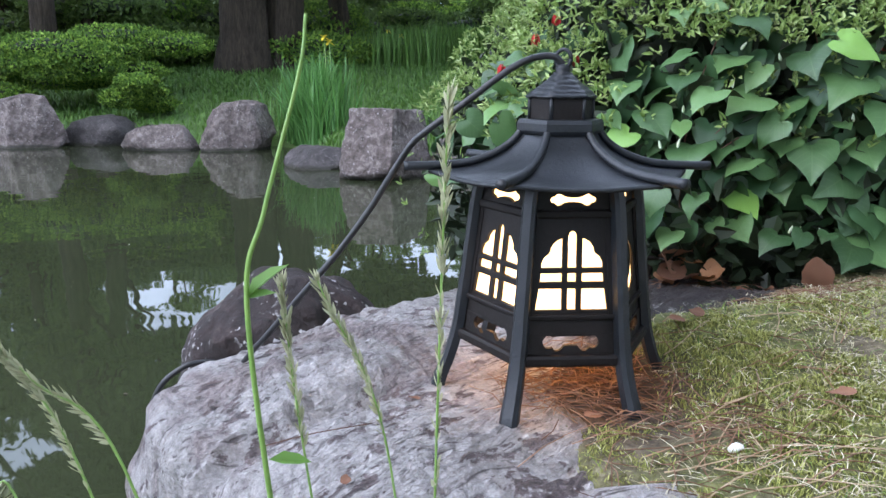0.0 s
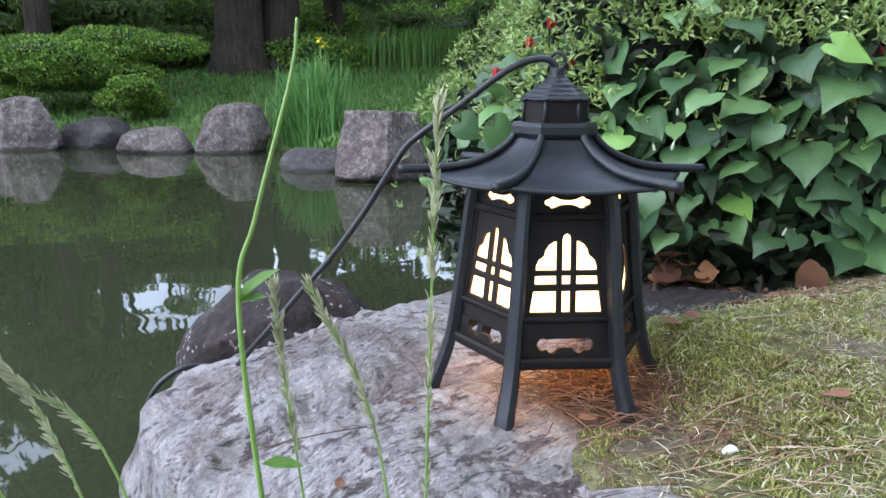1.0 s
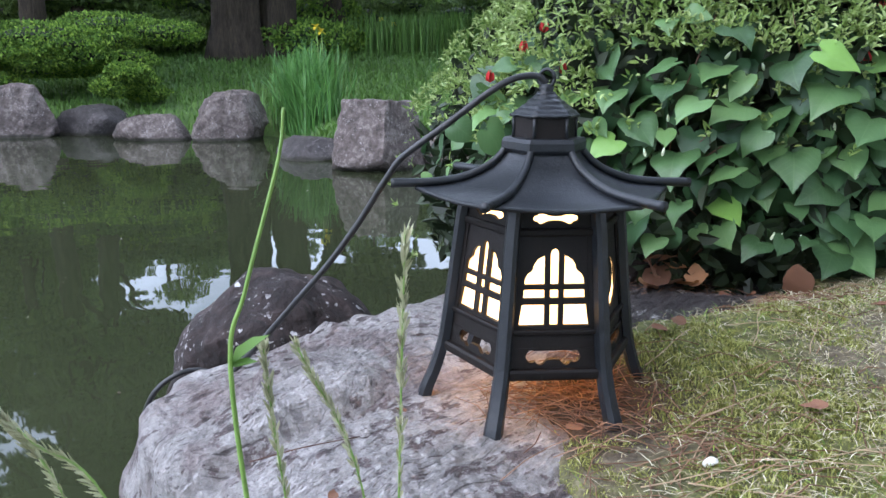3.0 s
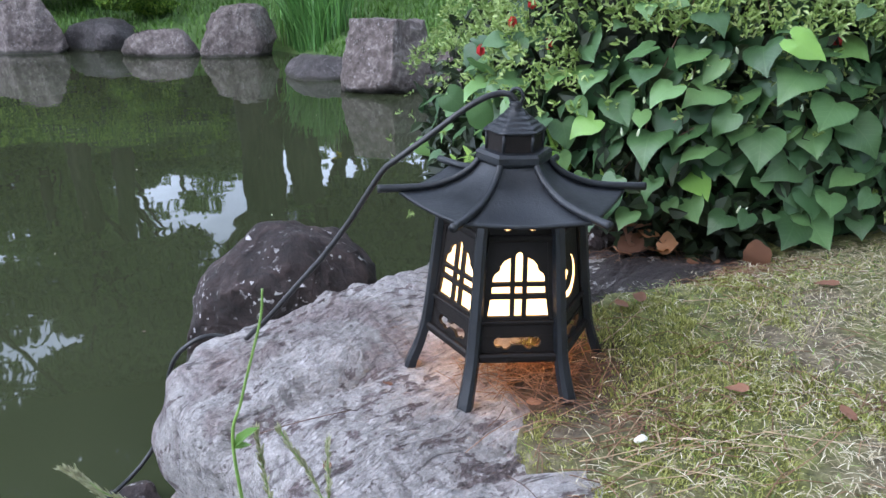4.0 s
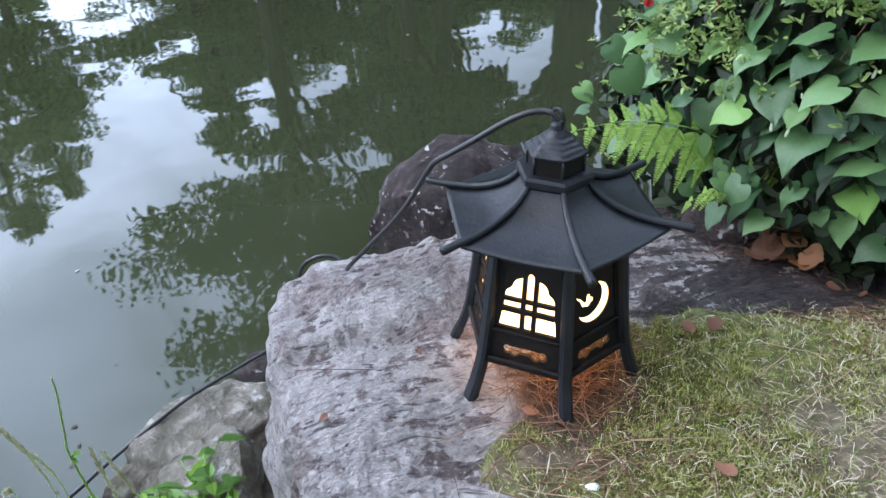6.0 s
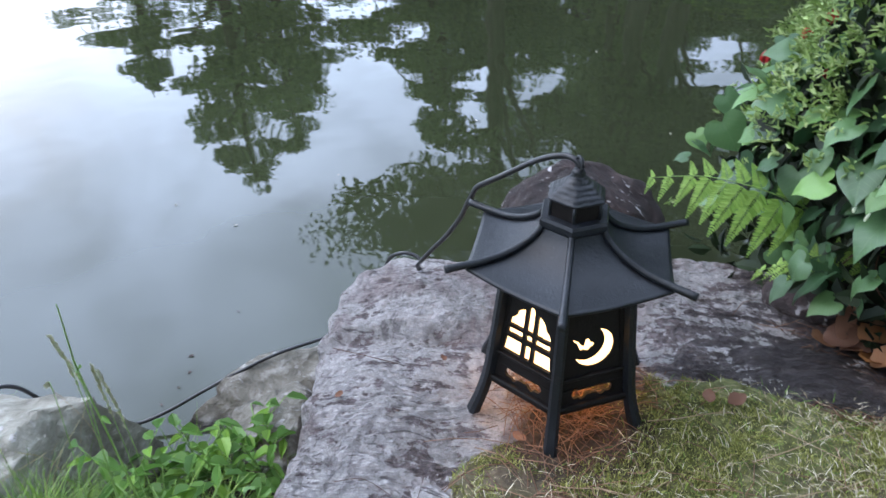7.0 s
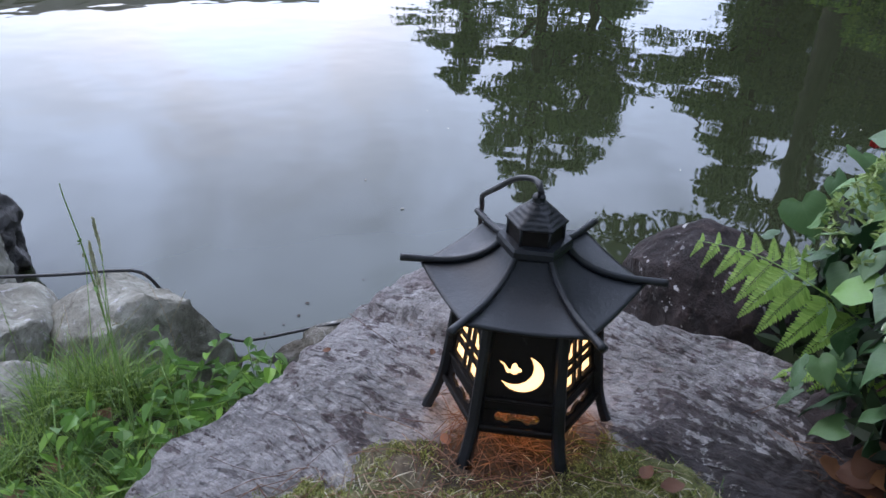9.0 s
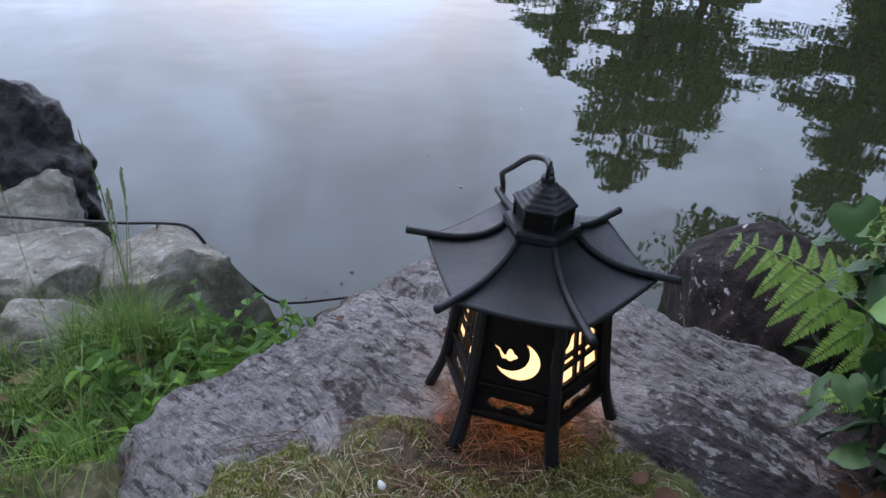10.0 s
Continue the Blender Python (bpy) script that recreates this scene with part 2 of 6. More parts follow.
def ground_material():
    """Moss and thin turf over brown soil; brighter grass on the far bank."""
    m, n, l, p, _ = nodes_of("mossy_ground")
    v = mapped(n, l)
    big = noise_node(n, l, v, 4.5, 5, 0.6, 0.3)
    fine = noise_node(n, l, v, 55, 5, 0.7)
    moss = ramp(n, l, fine, [(0.3, (0.035, 0.037, 0.012)), (0.52, (0.105, 0.112, 0.034)), (0.72, (0.25, 0.25, 0.095))])
    soil = ramp(n, l, fine, [(0.3, (0.060, 0.042, 0.030)), (0.7, (0.22, 0.17, 0.125))])
    near = blend(n, l, ramp(n, l, big, [(0.50, (0, 0, 0)), (0.64, (0.8, 0.8, 0.8))]), moss, soil)
    co = n.new("ShaderNodeTexCoord")
    sep = n.new("ShaderNodeSeparateXYZ")
    l.new(co.outputs["Object"], sep.inputs["Vector"])
    reach = n.new("ShaderNodeMapRange")
    reach.inputs["From Min"].default_value, reach.inputs["From Max"].default_value = 2.5, 4.5
    l.new(sep.outputs["Y"], reach.inputs["Value"])
    lawn = ramp(n, l, fine, [(0.3, (0.035, 0.075, 0.018)), (0.7, (0.09, 0.17, 0.04))])
    spot = n.new("ShaderNodeVectorMath")
    spot.operation = "DISTANCE"
    spot.inputs[1].default_value = (0.04, -0.05, 0.0)
    l.new(co.outputs["Object"], spot.inputs[0])
    bare = n.new("ShaderNodeMapRange")
    bare.inputs["From Min"].default_value, bare.inputs["From Max"].default_value = 0.075, 0.15
    bare.inputs["To Min"].default_value, bare.inputs["To Max"].default_value = 1.0, 0.0
    l.new(spot.outputs["Value"], bare.inputs["Value"])
    near = blend(n, l, bare.outputs["Result"], near, ramp(n, l, fine, [(0.3, (0.028, 0.018, 0.012)), (0.7, (0.10, 0.065, 0.042))]))
    shore = n.new("ShaderNodeMapRange")
    shore.inputs["From Min"].default_value, shore.inputs["From Max"].default_value = -0.02, -0.14
    l.new(sep.outputs["X"], shore.inputs["Value"])
    along = n.new("ShaderNodeMapRange")
    along.inputs["From Min"].default_value, along.inputs["From Max"].default_value = -1.5, -0.9
    l.new(sep.outputs["Y"], along.inputs["Value"])
    wide = n.new("ShaderNodeMath")
    wide.operation = "MULTIPLY"
    l.new(shore.outputs["Result"], wide.inputs[0])
    l.new(along.outputs["Result"], wide.inputs[1])
    near = blend(n, l, wide.outputs["Value"], near, ramp(n, l, fine, [(0.3, (0.018, 0.013, 0.009)), (0.7, (0.075, 0.055, 0.038))]))
    l.new(blend(n, l, reach.outputs["Result"], near, lawn), p.inputs["Base Color"])
    p.inputs["Roughness"].default_value = 0.95
    one = bump(n, l, big, 0.4, 0.02, p)
    bump(n, l, fine, 0.9, 0.012, p, one)
    return m


def iron_material(name, c1, c2, gloss, rough):
    m, n, l, p, _ = nodes_of(name)
    v = mapped(n, l)
    a = noise_node(n, l, v, 22, 5)
    b = noise_node(n, l, v, 320, 4)
    wear = noise_node(n, l, v, 75, 6, 0.7)
    base = ramp(n, l, a, [(0.3, c1), (0.7, c2)])
    base = blend(n, l, ramp(n, l, wear, [(0.62, (0, 0, 0)), (0.72, (0.6, 0.6, 0.6))]), base, (0.045, 0.044, 0.045))
    l.new(base, p.inputs["Base Color"])
    l.new(ramp(n, l, blend(n, l, 0.5, a, wear), [(0.3, (rough - 0.08,) * 3), (0.7, (rough + 0.12,) * 3)]), p.inputs["Roughness"])
    p.inputs["Specular IOR Level"].default_value = gloss
    one = bump(n, l, a, 0.3, 0.004, p)
    two = bump(n, l, wear, 0.35, 0.0012, p, one)
    bump(n, l, b, 0.5, 0.0009, p, two)
    return m


def glow_material():
    m, n, l, p, _ = nodes_of("lit_paper")
    p.inputs["Base Color"].default_value = (0.8, 0.68, 0.48, 1)
    p.inputs["Emission Color"].default_value = (1.0, 0.63, 0.29, 1)
    p.inputs["Emission Strength"].default_value = 2.4
    p.inputs["Roughness"].default_value = 0.9
    return m


M_SLAB = slab_material()
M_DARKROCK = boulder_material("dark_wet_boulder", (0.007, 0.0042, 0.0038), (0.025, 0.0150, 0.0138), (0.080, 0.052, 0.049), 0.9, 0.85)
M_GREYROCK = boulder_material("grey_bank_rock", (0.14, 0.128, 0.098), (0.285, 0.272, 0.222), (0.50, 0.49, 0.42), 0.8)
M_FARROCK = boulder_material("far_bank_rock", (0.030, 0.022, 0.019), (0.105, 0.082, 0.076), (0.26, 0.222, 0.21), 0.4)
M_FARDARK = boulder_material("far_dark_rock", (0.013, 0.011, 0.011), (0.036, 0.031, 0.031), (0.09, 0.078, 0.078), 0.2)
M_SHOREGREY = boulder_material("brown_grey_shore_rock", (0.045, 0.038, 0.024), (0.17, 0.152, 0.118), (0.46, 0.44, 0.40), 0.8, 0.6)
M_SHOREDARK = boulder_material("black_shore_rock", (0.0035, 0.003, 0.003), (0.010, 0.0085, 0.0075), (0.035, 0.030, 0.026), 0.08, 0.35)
M_WATER = water_material()
M_GROUND = ground_material()
M_IRON = iron_material("slate_black_cast_iron", (0.0050, 0.0062, 0.0080), (0.0125, 0.0152, 0.0190), 0.42, 0.42)
# the same iron for the body; its shade is put into the darker brown
M_IRONBODY = iron_material("shade_brown_cast_iron", (0.0040, 0.0031, 0.0028), (0.0110, 0.0080, 0.0070), 0.22, 0.55)
M_PAPER = glow_material()
M_CABLE = plain("black_rubber", (0.010, 0.010, 0.011), (0.022, 0.022, 0.024), 40, 0.42, 0.0004)
M_HEART = leafy("heart_leaf", [(0.0, (0.044, 0.106, 0.040)), (0.5, (0.088, 0.190, 0.069)), (0.92, (0.142, 0.276, 0.098)), (1.0, (0.23, 0.45, 0.090))], 0.40, 0.2, "object", 0.10)
M_HEARTMORE = leafy("heart_leaf_further", [(0.0, (0.044, 0.106, 0.040)), (0.5, (0.088, 0.190, 0.069)), (0.92, (0.142, 0.276, 0.098)), (1.0, (0.23, 0.45, 0.090))], 0.40, 0.2)
# heart leaf again, with shade put into a darker green
M_HEARTSHADE = leafy("shade_tinted_heart_leaf", [(0.0, (0.024, 0.070, 0.028)), (1.0, (0.07, 0.165, 0.065))], 0.45, 0.2)
M_AZALEA = leafy("azalea_leaf", [(0.0, (0.13, 0.22, 0.05)), (0.6, (0.29, 0.42, 0.12)), (1.0, (0.46, 0.56, 0.24))], 0.45, 0.25)
# near-black green: shade inside bush and shrubs, put into the colour
M_INNERSHADE = leafy("inner_shade_leaf", [(0.0, (0.008, 0.017, 0.006)), (1.0, (0.026, 0.05, 0.016))], 0.6, 0.1)
M_FERN = leafy("fern_green", [(0.0, (0.24, 0.44, 0.08)), (1.0, (0.40, 0.62, 0.14))], 0.5, 0.35)
M_WEED = leafy("weed_leaf", [(0.0, (0.045, 0.11, 0.022)), (0.45, (0.10, 0.23, 0.04)), (0.9, (0.20, 0.40, 0.06)), (1.0, (0.36, 0.55, 0.08))], 0.5, 0.22)
M_GRASS = leafy("grass_green", [(0.0, (0.055, 0.12, 0.02)), (0.6, (0.15, 0.29, 0.045)), (1.0, (0.34, 0.50, 0.09))], 0.55, 0.25)
M_IRIS = leafy("iris_blade", [(0.0, (0.060, 0.19, 0.046)), (1.0, (0.18, 0.41, 0.11))], 0.5, 0.3)
M_LAWN = leafy("lawn_blade", [(0.0, (0.05, 0.13, 0.022)), (1.0, (0.14, 0.28, 0.055))], 0.6, 0.3)
M_STRAW = leafy("dry_straw", [(0.0, (0.25, 0.18, 0.10)), (0.5, (0.50, 0.42, 0.27)), (1.0, (0.76, 0.70, 0.53))], 0.8, 0.1)
M_MOSSBLADE = leafy("moss_blade", [(0.0, (0.100, 0.100, 0.022)), (0.6, (0.280, 0.300, 0.066)), (1.0, (0.54, 0.55, 0.19))], 0.8, 0.2)
M_NEEDLE = leafy("pine_needle", [(0.0, (0.13, 0.055, 0.03)), (1.0, (0.36, 0.20, 0.12))], 0.7, 0.05)
M_DRYLEAF = leafy("fallen_leaf", [(0.0, (0.17, 0.075, 0.042)), (0.5, (0.31, 0.145, 0.085)), (0.85, (0.40, 0.22, 0.145)), (1.0, (0.45, 0.19, 0.06))], 0.75, 0.1, "object")
M_TAN = plain("tan_straw", (0.26, 0.17, 0.10), (0.46, 0.34, 0.21), 50, 0.75, 0.0003)
M_DEBRIS = leafy("floating_scrap", [(0.0, (0.05, 0.03, 0.022)), (0.7, (0.09, 0.055, 0.04)), (0.8, (0.5, 0.48, 0.40)), (1.0, (0.65, 0.62, 0.52))], 0.7, 0.0, "object")
M_STEM = plain("green_stem", (0.12, 0.24, 0.05), (0.22, 0.36, 0.09), 60, 0.5, 0.0003)
M_SEED = leafy("seed_head", [(0.0, (0.30, 0.31, 0.17)), (1.0, (0.58, 0.57, 0.38))], 0.7, 0.3)
M_TWIG = plain("brown_twig", (0.06, 0.03, 0.02), (0.16, 0.08, 0.055), 50, 0.8, 0.0006)
M_BARK = plain("tree_bark", (0.011, 0.0072, 0.0045), (0.078, 0.056, 0.038), 5, 0.95, 0.05, 4.0, 0.0, (3.2, 3.2, 0.45), 1.0)
M_TREELEAF = leafy("tree_leaf", [(0.0, (0.046, 0.092, 0.022)), (1.0, (0.140, 0.235, 0.052))], 0.6, 0.35)
M_BUSHLEAF = leafy("clipped_bush_leaf", [(0.0, (0.045, 0.11, 0.018)), (0.6, (0.145, 0.29, 0.040)), (1.0, (0.31, 0.48, 0.075))], 0.8, 0.3)
M_RED = plain("red_petal", (0.42, 0.015, 0.02), (0.62, 0.03, 0.035), 60, 0.5, 0.0004)
M_YELLOW = plain("yellow_petal", (0.65, 0.50, 0.03), (0.80, 0.65, 0.06), 40, 0.5, 0.0004)
M_BUD = plain("pale_bud", (0.45, 0.55, 0.33), (0.70, 0.74, 0.60), 60, 0.5, 0.0004)
M_WHITE = plain("white_pebble", (0.62, 0.62, 0.60), (0.82, 0.82, 0.80), 60, 0.6, 0.001)
M_WALL = plain("beige_plaster", (0.30, 0.26, 0.22), (0.42, 0.37, 0.32), 0.8, 0.9, 0.01)
M_DARKGLASS = plain("dark_window", (0.02, 0.022, 0.025), (0.04, 0.045, 0.05), 1.0, 0.15, 0.0)


# ---- building helpers ----
def part(name, bm, material, parent=None, label="", smooth=True):
    """Links a bmesh, or (verts, faces), as one mesh object under a thing or part."""
    me = bpy.data.meshes.new(name)
    if isinstance(bm, tuple):
        me.from_pydata(bm[0], [], bm[1])
    else:
        bm.to_mesh(me)
        bm.free()
    if smooth:
        me.polygons.foreach_set("use_smooth", [True] * len(me.polygons))
    me.materials.append(material)
    ob = new(name, me)
    if parent is not None:
        ob.parent = parent
    if label:
        ob["label"] = label
    return ob


def empty(name, at=(0, 0, 0)):
    e = new(name)
    e.location = at
    e.empty_display_size = 0.02
    return e


def spline(ctrl, n=10):
    """Points of a smooth curve through the control points."""
    p = np.array(ctrl, float)
    p = np.vstack([2 * p[0] - p[1], p, 2 * p[-1] - p[-2]])
    u = np.linspace(0, 1, n, endpoint=False)[:, None]
    out = []
    for i in range(1, len(p) - 2):
        a, b, c, d = p[i - 1:i + 3]
        out.append(0.5 * (2 * b + (c - a) * u + (2 * a - 5 * b + 4 * c - d) * u ** 2 + (3 * b - a - 3 * c + d) * u ** 3))
    return np.vstack(out + [p[-2:-1]])


def tube_data(pts, radii, sides=8, squash=1.0):
    """Verts and faces of a closed tube along points."""
    pts = np.asarray(pts, float)
    n = len(pts)
    radii = np.broadcast_to(np.asarray(radii, float), (n,))
    tan = np.gradient(pts, axis=0)
    tan /= np.linalg.norm(tan, axis=1)[:, None] + 1e-12
    ref = np.array((0.0, 0.0, 1.0)) if abs(tan[0][2]) < 0.9 else np.array((1.0, 0.0, 0.0))
    verts, faces = [], []
    side = np.cross(tan[0], ref)
    for i in range(n):
        side = side - tan[i] * (side @ tan[i])
        side /= np.linalg.norm(side) + 1e-12
        up = np.cross(side, tan[i])
        for k in range(sides):
            a = 2 * math.pi * k / sides
            verts.append(tuple(pts[i] + radii[i] * (math.cos(a) * side * squash + math.sin(a) * up)))
    for i in range(n - 1):
        for k in range(sides):
            k2 = (k + 1) % sides
            faces.append((i * sides + k, i * sides + k2, (i + 1) * sides + k2, (i + 1) * sides + k))
    faces.append(tuple(range(sides))[::-1])
    faces.append(tuple(range((n - 1) * sides, n * sides)))
    return verts, faces


def tube(name, pts, radii, material, parent=None, label="", sides=8, squash=1.0):
    return part(name, tube_data(pts, radii, sides, squash), material, parent, label)


def join_data(items):
    verts, faces = [], []
    for v, f in items:
        o = len(verts)
        verts.extend(v)
        faces.extend(tuple(i + o for i in q) for q in f)
    return verts, faces


def unit(v):
    return v / (np.linalg.norm(v, axis=-1, keepdims=True) + 1e-12)


def leaf_data(pos, tip, nrm, length, width, fold=0.25, droop=0.15):
    """Pointed six-corner leaves, vectorised: base at pos, growing along tip, facing nrm."""
    pos, tip = np.asarray(pos, float), unit(np.asarray(tip, float))
    side = unit(np.cross(tip, np.asarray(nrm, float)))
    up = np.cross(side, tip)
    length, width = np.asarray(length)[:, None], np.asarray(width)[:, None]
    prof = ((0, 0), (0.32, 0.5), (0.7, 0.40), (1, 0), (0.7, -0.40), (0.32, -0.5))
    v = np.stack([pos + tip * length * a + side * width * b + up * (width * fold * abs(b) * 2 - length * droop * a * a) for a, b in prof], 1).reshape(-1, 3)
    n = len(pos)
    o = np.arange(n)[:, None] * 6
    f = np.concatenate([o + (0, 1, 2, 3), o + (0, 3, 4, 5)], 1).reshape(-1, 4)
    return v, f


def blade_data(pos, way, lean, height, width):
    """Grass blades, vectorised: rise from pos, bend along way."""
    pos, way = np.asarray(pos, float), unit(np.asarray(way, float))
    side = np.stack([-way[:, 1], way[:, 0], 0 * way[:, 0]], 1)
    h, w, b = (np.asarray(a)[:, None] for a in (height, width, lean))
    up = np.array((0, 0, 1.0))
    rows = []
    for s, ws in ((0, 0.7), (0.45, 1.0), (0.8, 0.6)):
        c = pos + up * h * (s - 0.35 * b * s * s) + way * h * b * s * s
        rows += [c - side * w * ws / 2, c + side * w * ws / 2]
    rows.append(pos + up * h * (1 - 0.35 * b) + way * h * b)
    v = np.stack(rows, 1).reshape(-1, 3)
    o = np.arange(len(pos))[:, None] * 7
    quads = np.concatenate([o + (0, 1, 3, 2), o + (2, 3, 5, 4)], 1).reshape(-1, 4)
    tris = o + (4, 5, 6)
    return v, [tuple(q) for q in quads.tolist()] + [tuple(q) for q in tris.tolist()]


def mesh_part(name, v, f, material, parent=None, label="", smooth=False):
    f = f.tolist() if hasattr(f, "tolist") else f
    return part(name, (v.tolist() if hasattr(v, "tolist") else v, f), material, parent, label, smooth)


def random_dirs(n, r=rng):
    return unit(r.normal(size=(n, 3)))


def inside(px, py, poly):
    """Which points lie inside a polygon."""
    out = np.zeros(np.shape(px), bool)
    n = len(poly)
    for i in range(n):
        (x1, y1), (x2, y2) = poly[i], poly[(i + 1) % n]
        cross = ((y1 > py) != (y2 > py)) & (px < (x2 - x1) * (py - y1) / (y2 - y1 + 1e-12) + x1)
        out ^= cross
    return out


def distance(px, py, poly):
    """Distance to a polygon's outline, positive inside."""
    best = np.full(np.shape(px), 1e9)
    n = len(poly)
    for i in range(n):
        (x1, y1), (x2, y2) = poly[i], poly[(i + 1) % n]
        dx, dy = x2 - x1, y2 - y1
        t = np.clip(((px - x1) * dx + (py - y1) * dy) / (dx * dx + dy * dy + 1e-12), 0, 1)
        best = np.minimum(best, np.hypot(px - x1 - t * dx, py - y1 - t * dy))
    return np.where(inside(px, py, poly), best, -best)


def ease(x):
    x = np.clip(x, 0, 1)
    return x * x * (3 - 2 * x)


def hills(x, y, scale, seed=0.0):
    """Smooth height noise for arrays."""
    flat = [noise.noise(Vector((a * scale + seed, b * scale, seed))) for a, b in zip(np.ravel(x), np.ravel(y))]
    return np.reshape(flat, np.shape(x))


# ---- plan ----
SLAB = [(0.12, -0.47), (-0.05, -0.46), (-0.105, -0.435), (-0.14, -0.35), (-0.19, -0.265), (-0.28, -0.17), (-0.36, -0.08), (-0.405, 0.0), (-0.42, 0.07),
        (-0.38, 0.118), (-0.305, 0.15), (-0.225, 0.195), (-0.16, 0.235), (-0.09, 0.275), (-0.05, 0.34), (0.0, 0.385), (0.07, 0.42),
        (0.2, 0.45), (0.45, 0.40), (0.5, 0.1), (0.35, -0.4)]
MOSS = [(0.10, -1.2), (0.095, -0.43), (0.06, -0.37), (0.012, -0.335), (0.024, -0.30), (0.02, -0.26), (0.022, -0.225), (-0.012, -0.19), (0.003, -0.165), (0.008, -0.13), (0.0, -0.095), (-0.02, -0.05), (-0.01, 0.0),
        (0.06, 0.04), (0.11, 0.073), (0.16, 0.122), (0.25, 0.16), (0.33, 0.19), (0.6, 0.24), (3.0, 0.3), (3.0, -3.0), (0.06, -3.0)]
POND = [(-1.6, -1.3), (-1.45, -0.95), (-1.12, -0.74), (-0.8, -0.40), (-0.72, -0.285), (-0.68, -0.2), (-0.70, -0.05), (-0.62, 0.10),
        (-0.50, 0.2), (-0.3, 0.3), (-0.1, 0.42), (0.0, 0.5), (0.15, 0.75), (0.3, 1.2), (0.5, 2.5), (0.6, 3.6), (0.3, 4.4), (-0.4, 4.5),
        (-0.8, 4.9), (-0.75, 5.9), (-1.2, 6.5), (-2.6, 6.65), (-4, 6.95), (-7, 7.4), (-9.5, 6.6), (-11, 4.5), (-12.5, 1), (-13, -3), (-9, -6),
        (-4, -4), (-2.2, -2.2)]


def ground_height(x, y):
    """Height of the land at x, y."""
    x, y = np.asarray(x, float), np.asarray(y, float)
    d = -distance(x, y, POND)
    near = 0.005 + 0.1 * np.clip(x, 0, 0.7) - 0.2 * np.clip(y - 0.09, 0, 0.17) * ease((1.0 - x) / 0.4) - 0.016 * np.exp(-((x - 0.05) ** 2 + (y + 0.06) ** 2) / 0.0075)
    low = ease((0.0 - x) / 0.12)
    shelf = -0.31 - 0.08 * ease((-0.45 - x) / 0.15) + 0.13 * ease((-0.22 - y) / 0.3) + 0.10 * ease((-0.62 - y) / 0.5) * ease((x + 0.5) / 0.3)
    near = near + (shelf - near) * low
    far = WATER + 0.10 + np.minimum(0.16 * d, 0.65 + 0.02 * d)
    f = np.maximum(ease((y - 2.0) / 1.0), ease((-2.0 - x) / 1.0))
    level = near + (far - near) * f
    z = np.where(d > 0, WATER - 0.02 + (level - WATER + 0.02) * ease(d / (0.16 + 0.02 * f)), WATER - 0.02 - 0.35 * ease(-d / 0.4))
    ragged = 0.026 * hills(x, y, 14.0, 8.0) + 0.026 * hills(x, y, 42.0, 2.5)
    bare = np.where(inside(x, y, SLAB), np.maximum(-distance(x, y, MOSS) + ragged, 0), 0)
    return z - np.minimum(0.07, bare * 1.3)


# ---- ground and water ----
def build_ground():
    def axis(lo, hi, n):
        a = np.sinh(np.linspace(-7.6, 7.6, n)) * 0.2
        return a[(a > lo) & (a < hi)]
    xs, ys = axis(-210, 210, 300), axis(-210, 210, 300)
    gx, gy = np.meshgrid(xs, ys)
    z = ground_height(gx, gy)
    r = np.hypot(gx, gy)
    z = z + hills(gx, gy, 9.0, 3.1) * 0.007 * (r < 3) + hills(gx, gy, 40.0, 1.7) * 0.003 * (r < 1.5) + hills(gx, gy, 0.9, 5.0) * 0.05 * (r > 5)
    nx, ny = len(xs), len(ys)
    v = np.stack([gx, gy, z], -1).reshape(-1, 3)
    i = (np.arange(ny - 1)[:, None] * nx + np.arange(nx - 1)[None]).ravel()
    f = np.stack([i, i + 1, i + nx + 1, i + nx], 1)
    tagged(mesh_part("ground", v, f, M_GROUND, smooth=True), "mossy brown ground with thin turf round the pond", "ground", kind="structure")


def build_water():
    bm = bmesh.new()
    bmesh.ops.create_grid(bm, x_segments=1, y_segments=1, size=1)
    for c in bm.verts:
        c.co = Vector((-9.5 + 11.5 * c.co.x, 2.5 + 9.5 * c.co.y, WATER))
    tagged(part("water", bm, M_WATER), "still dark green pond water mirroring sky and trees", "water", kind="structure")


build_ground()
build_water()


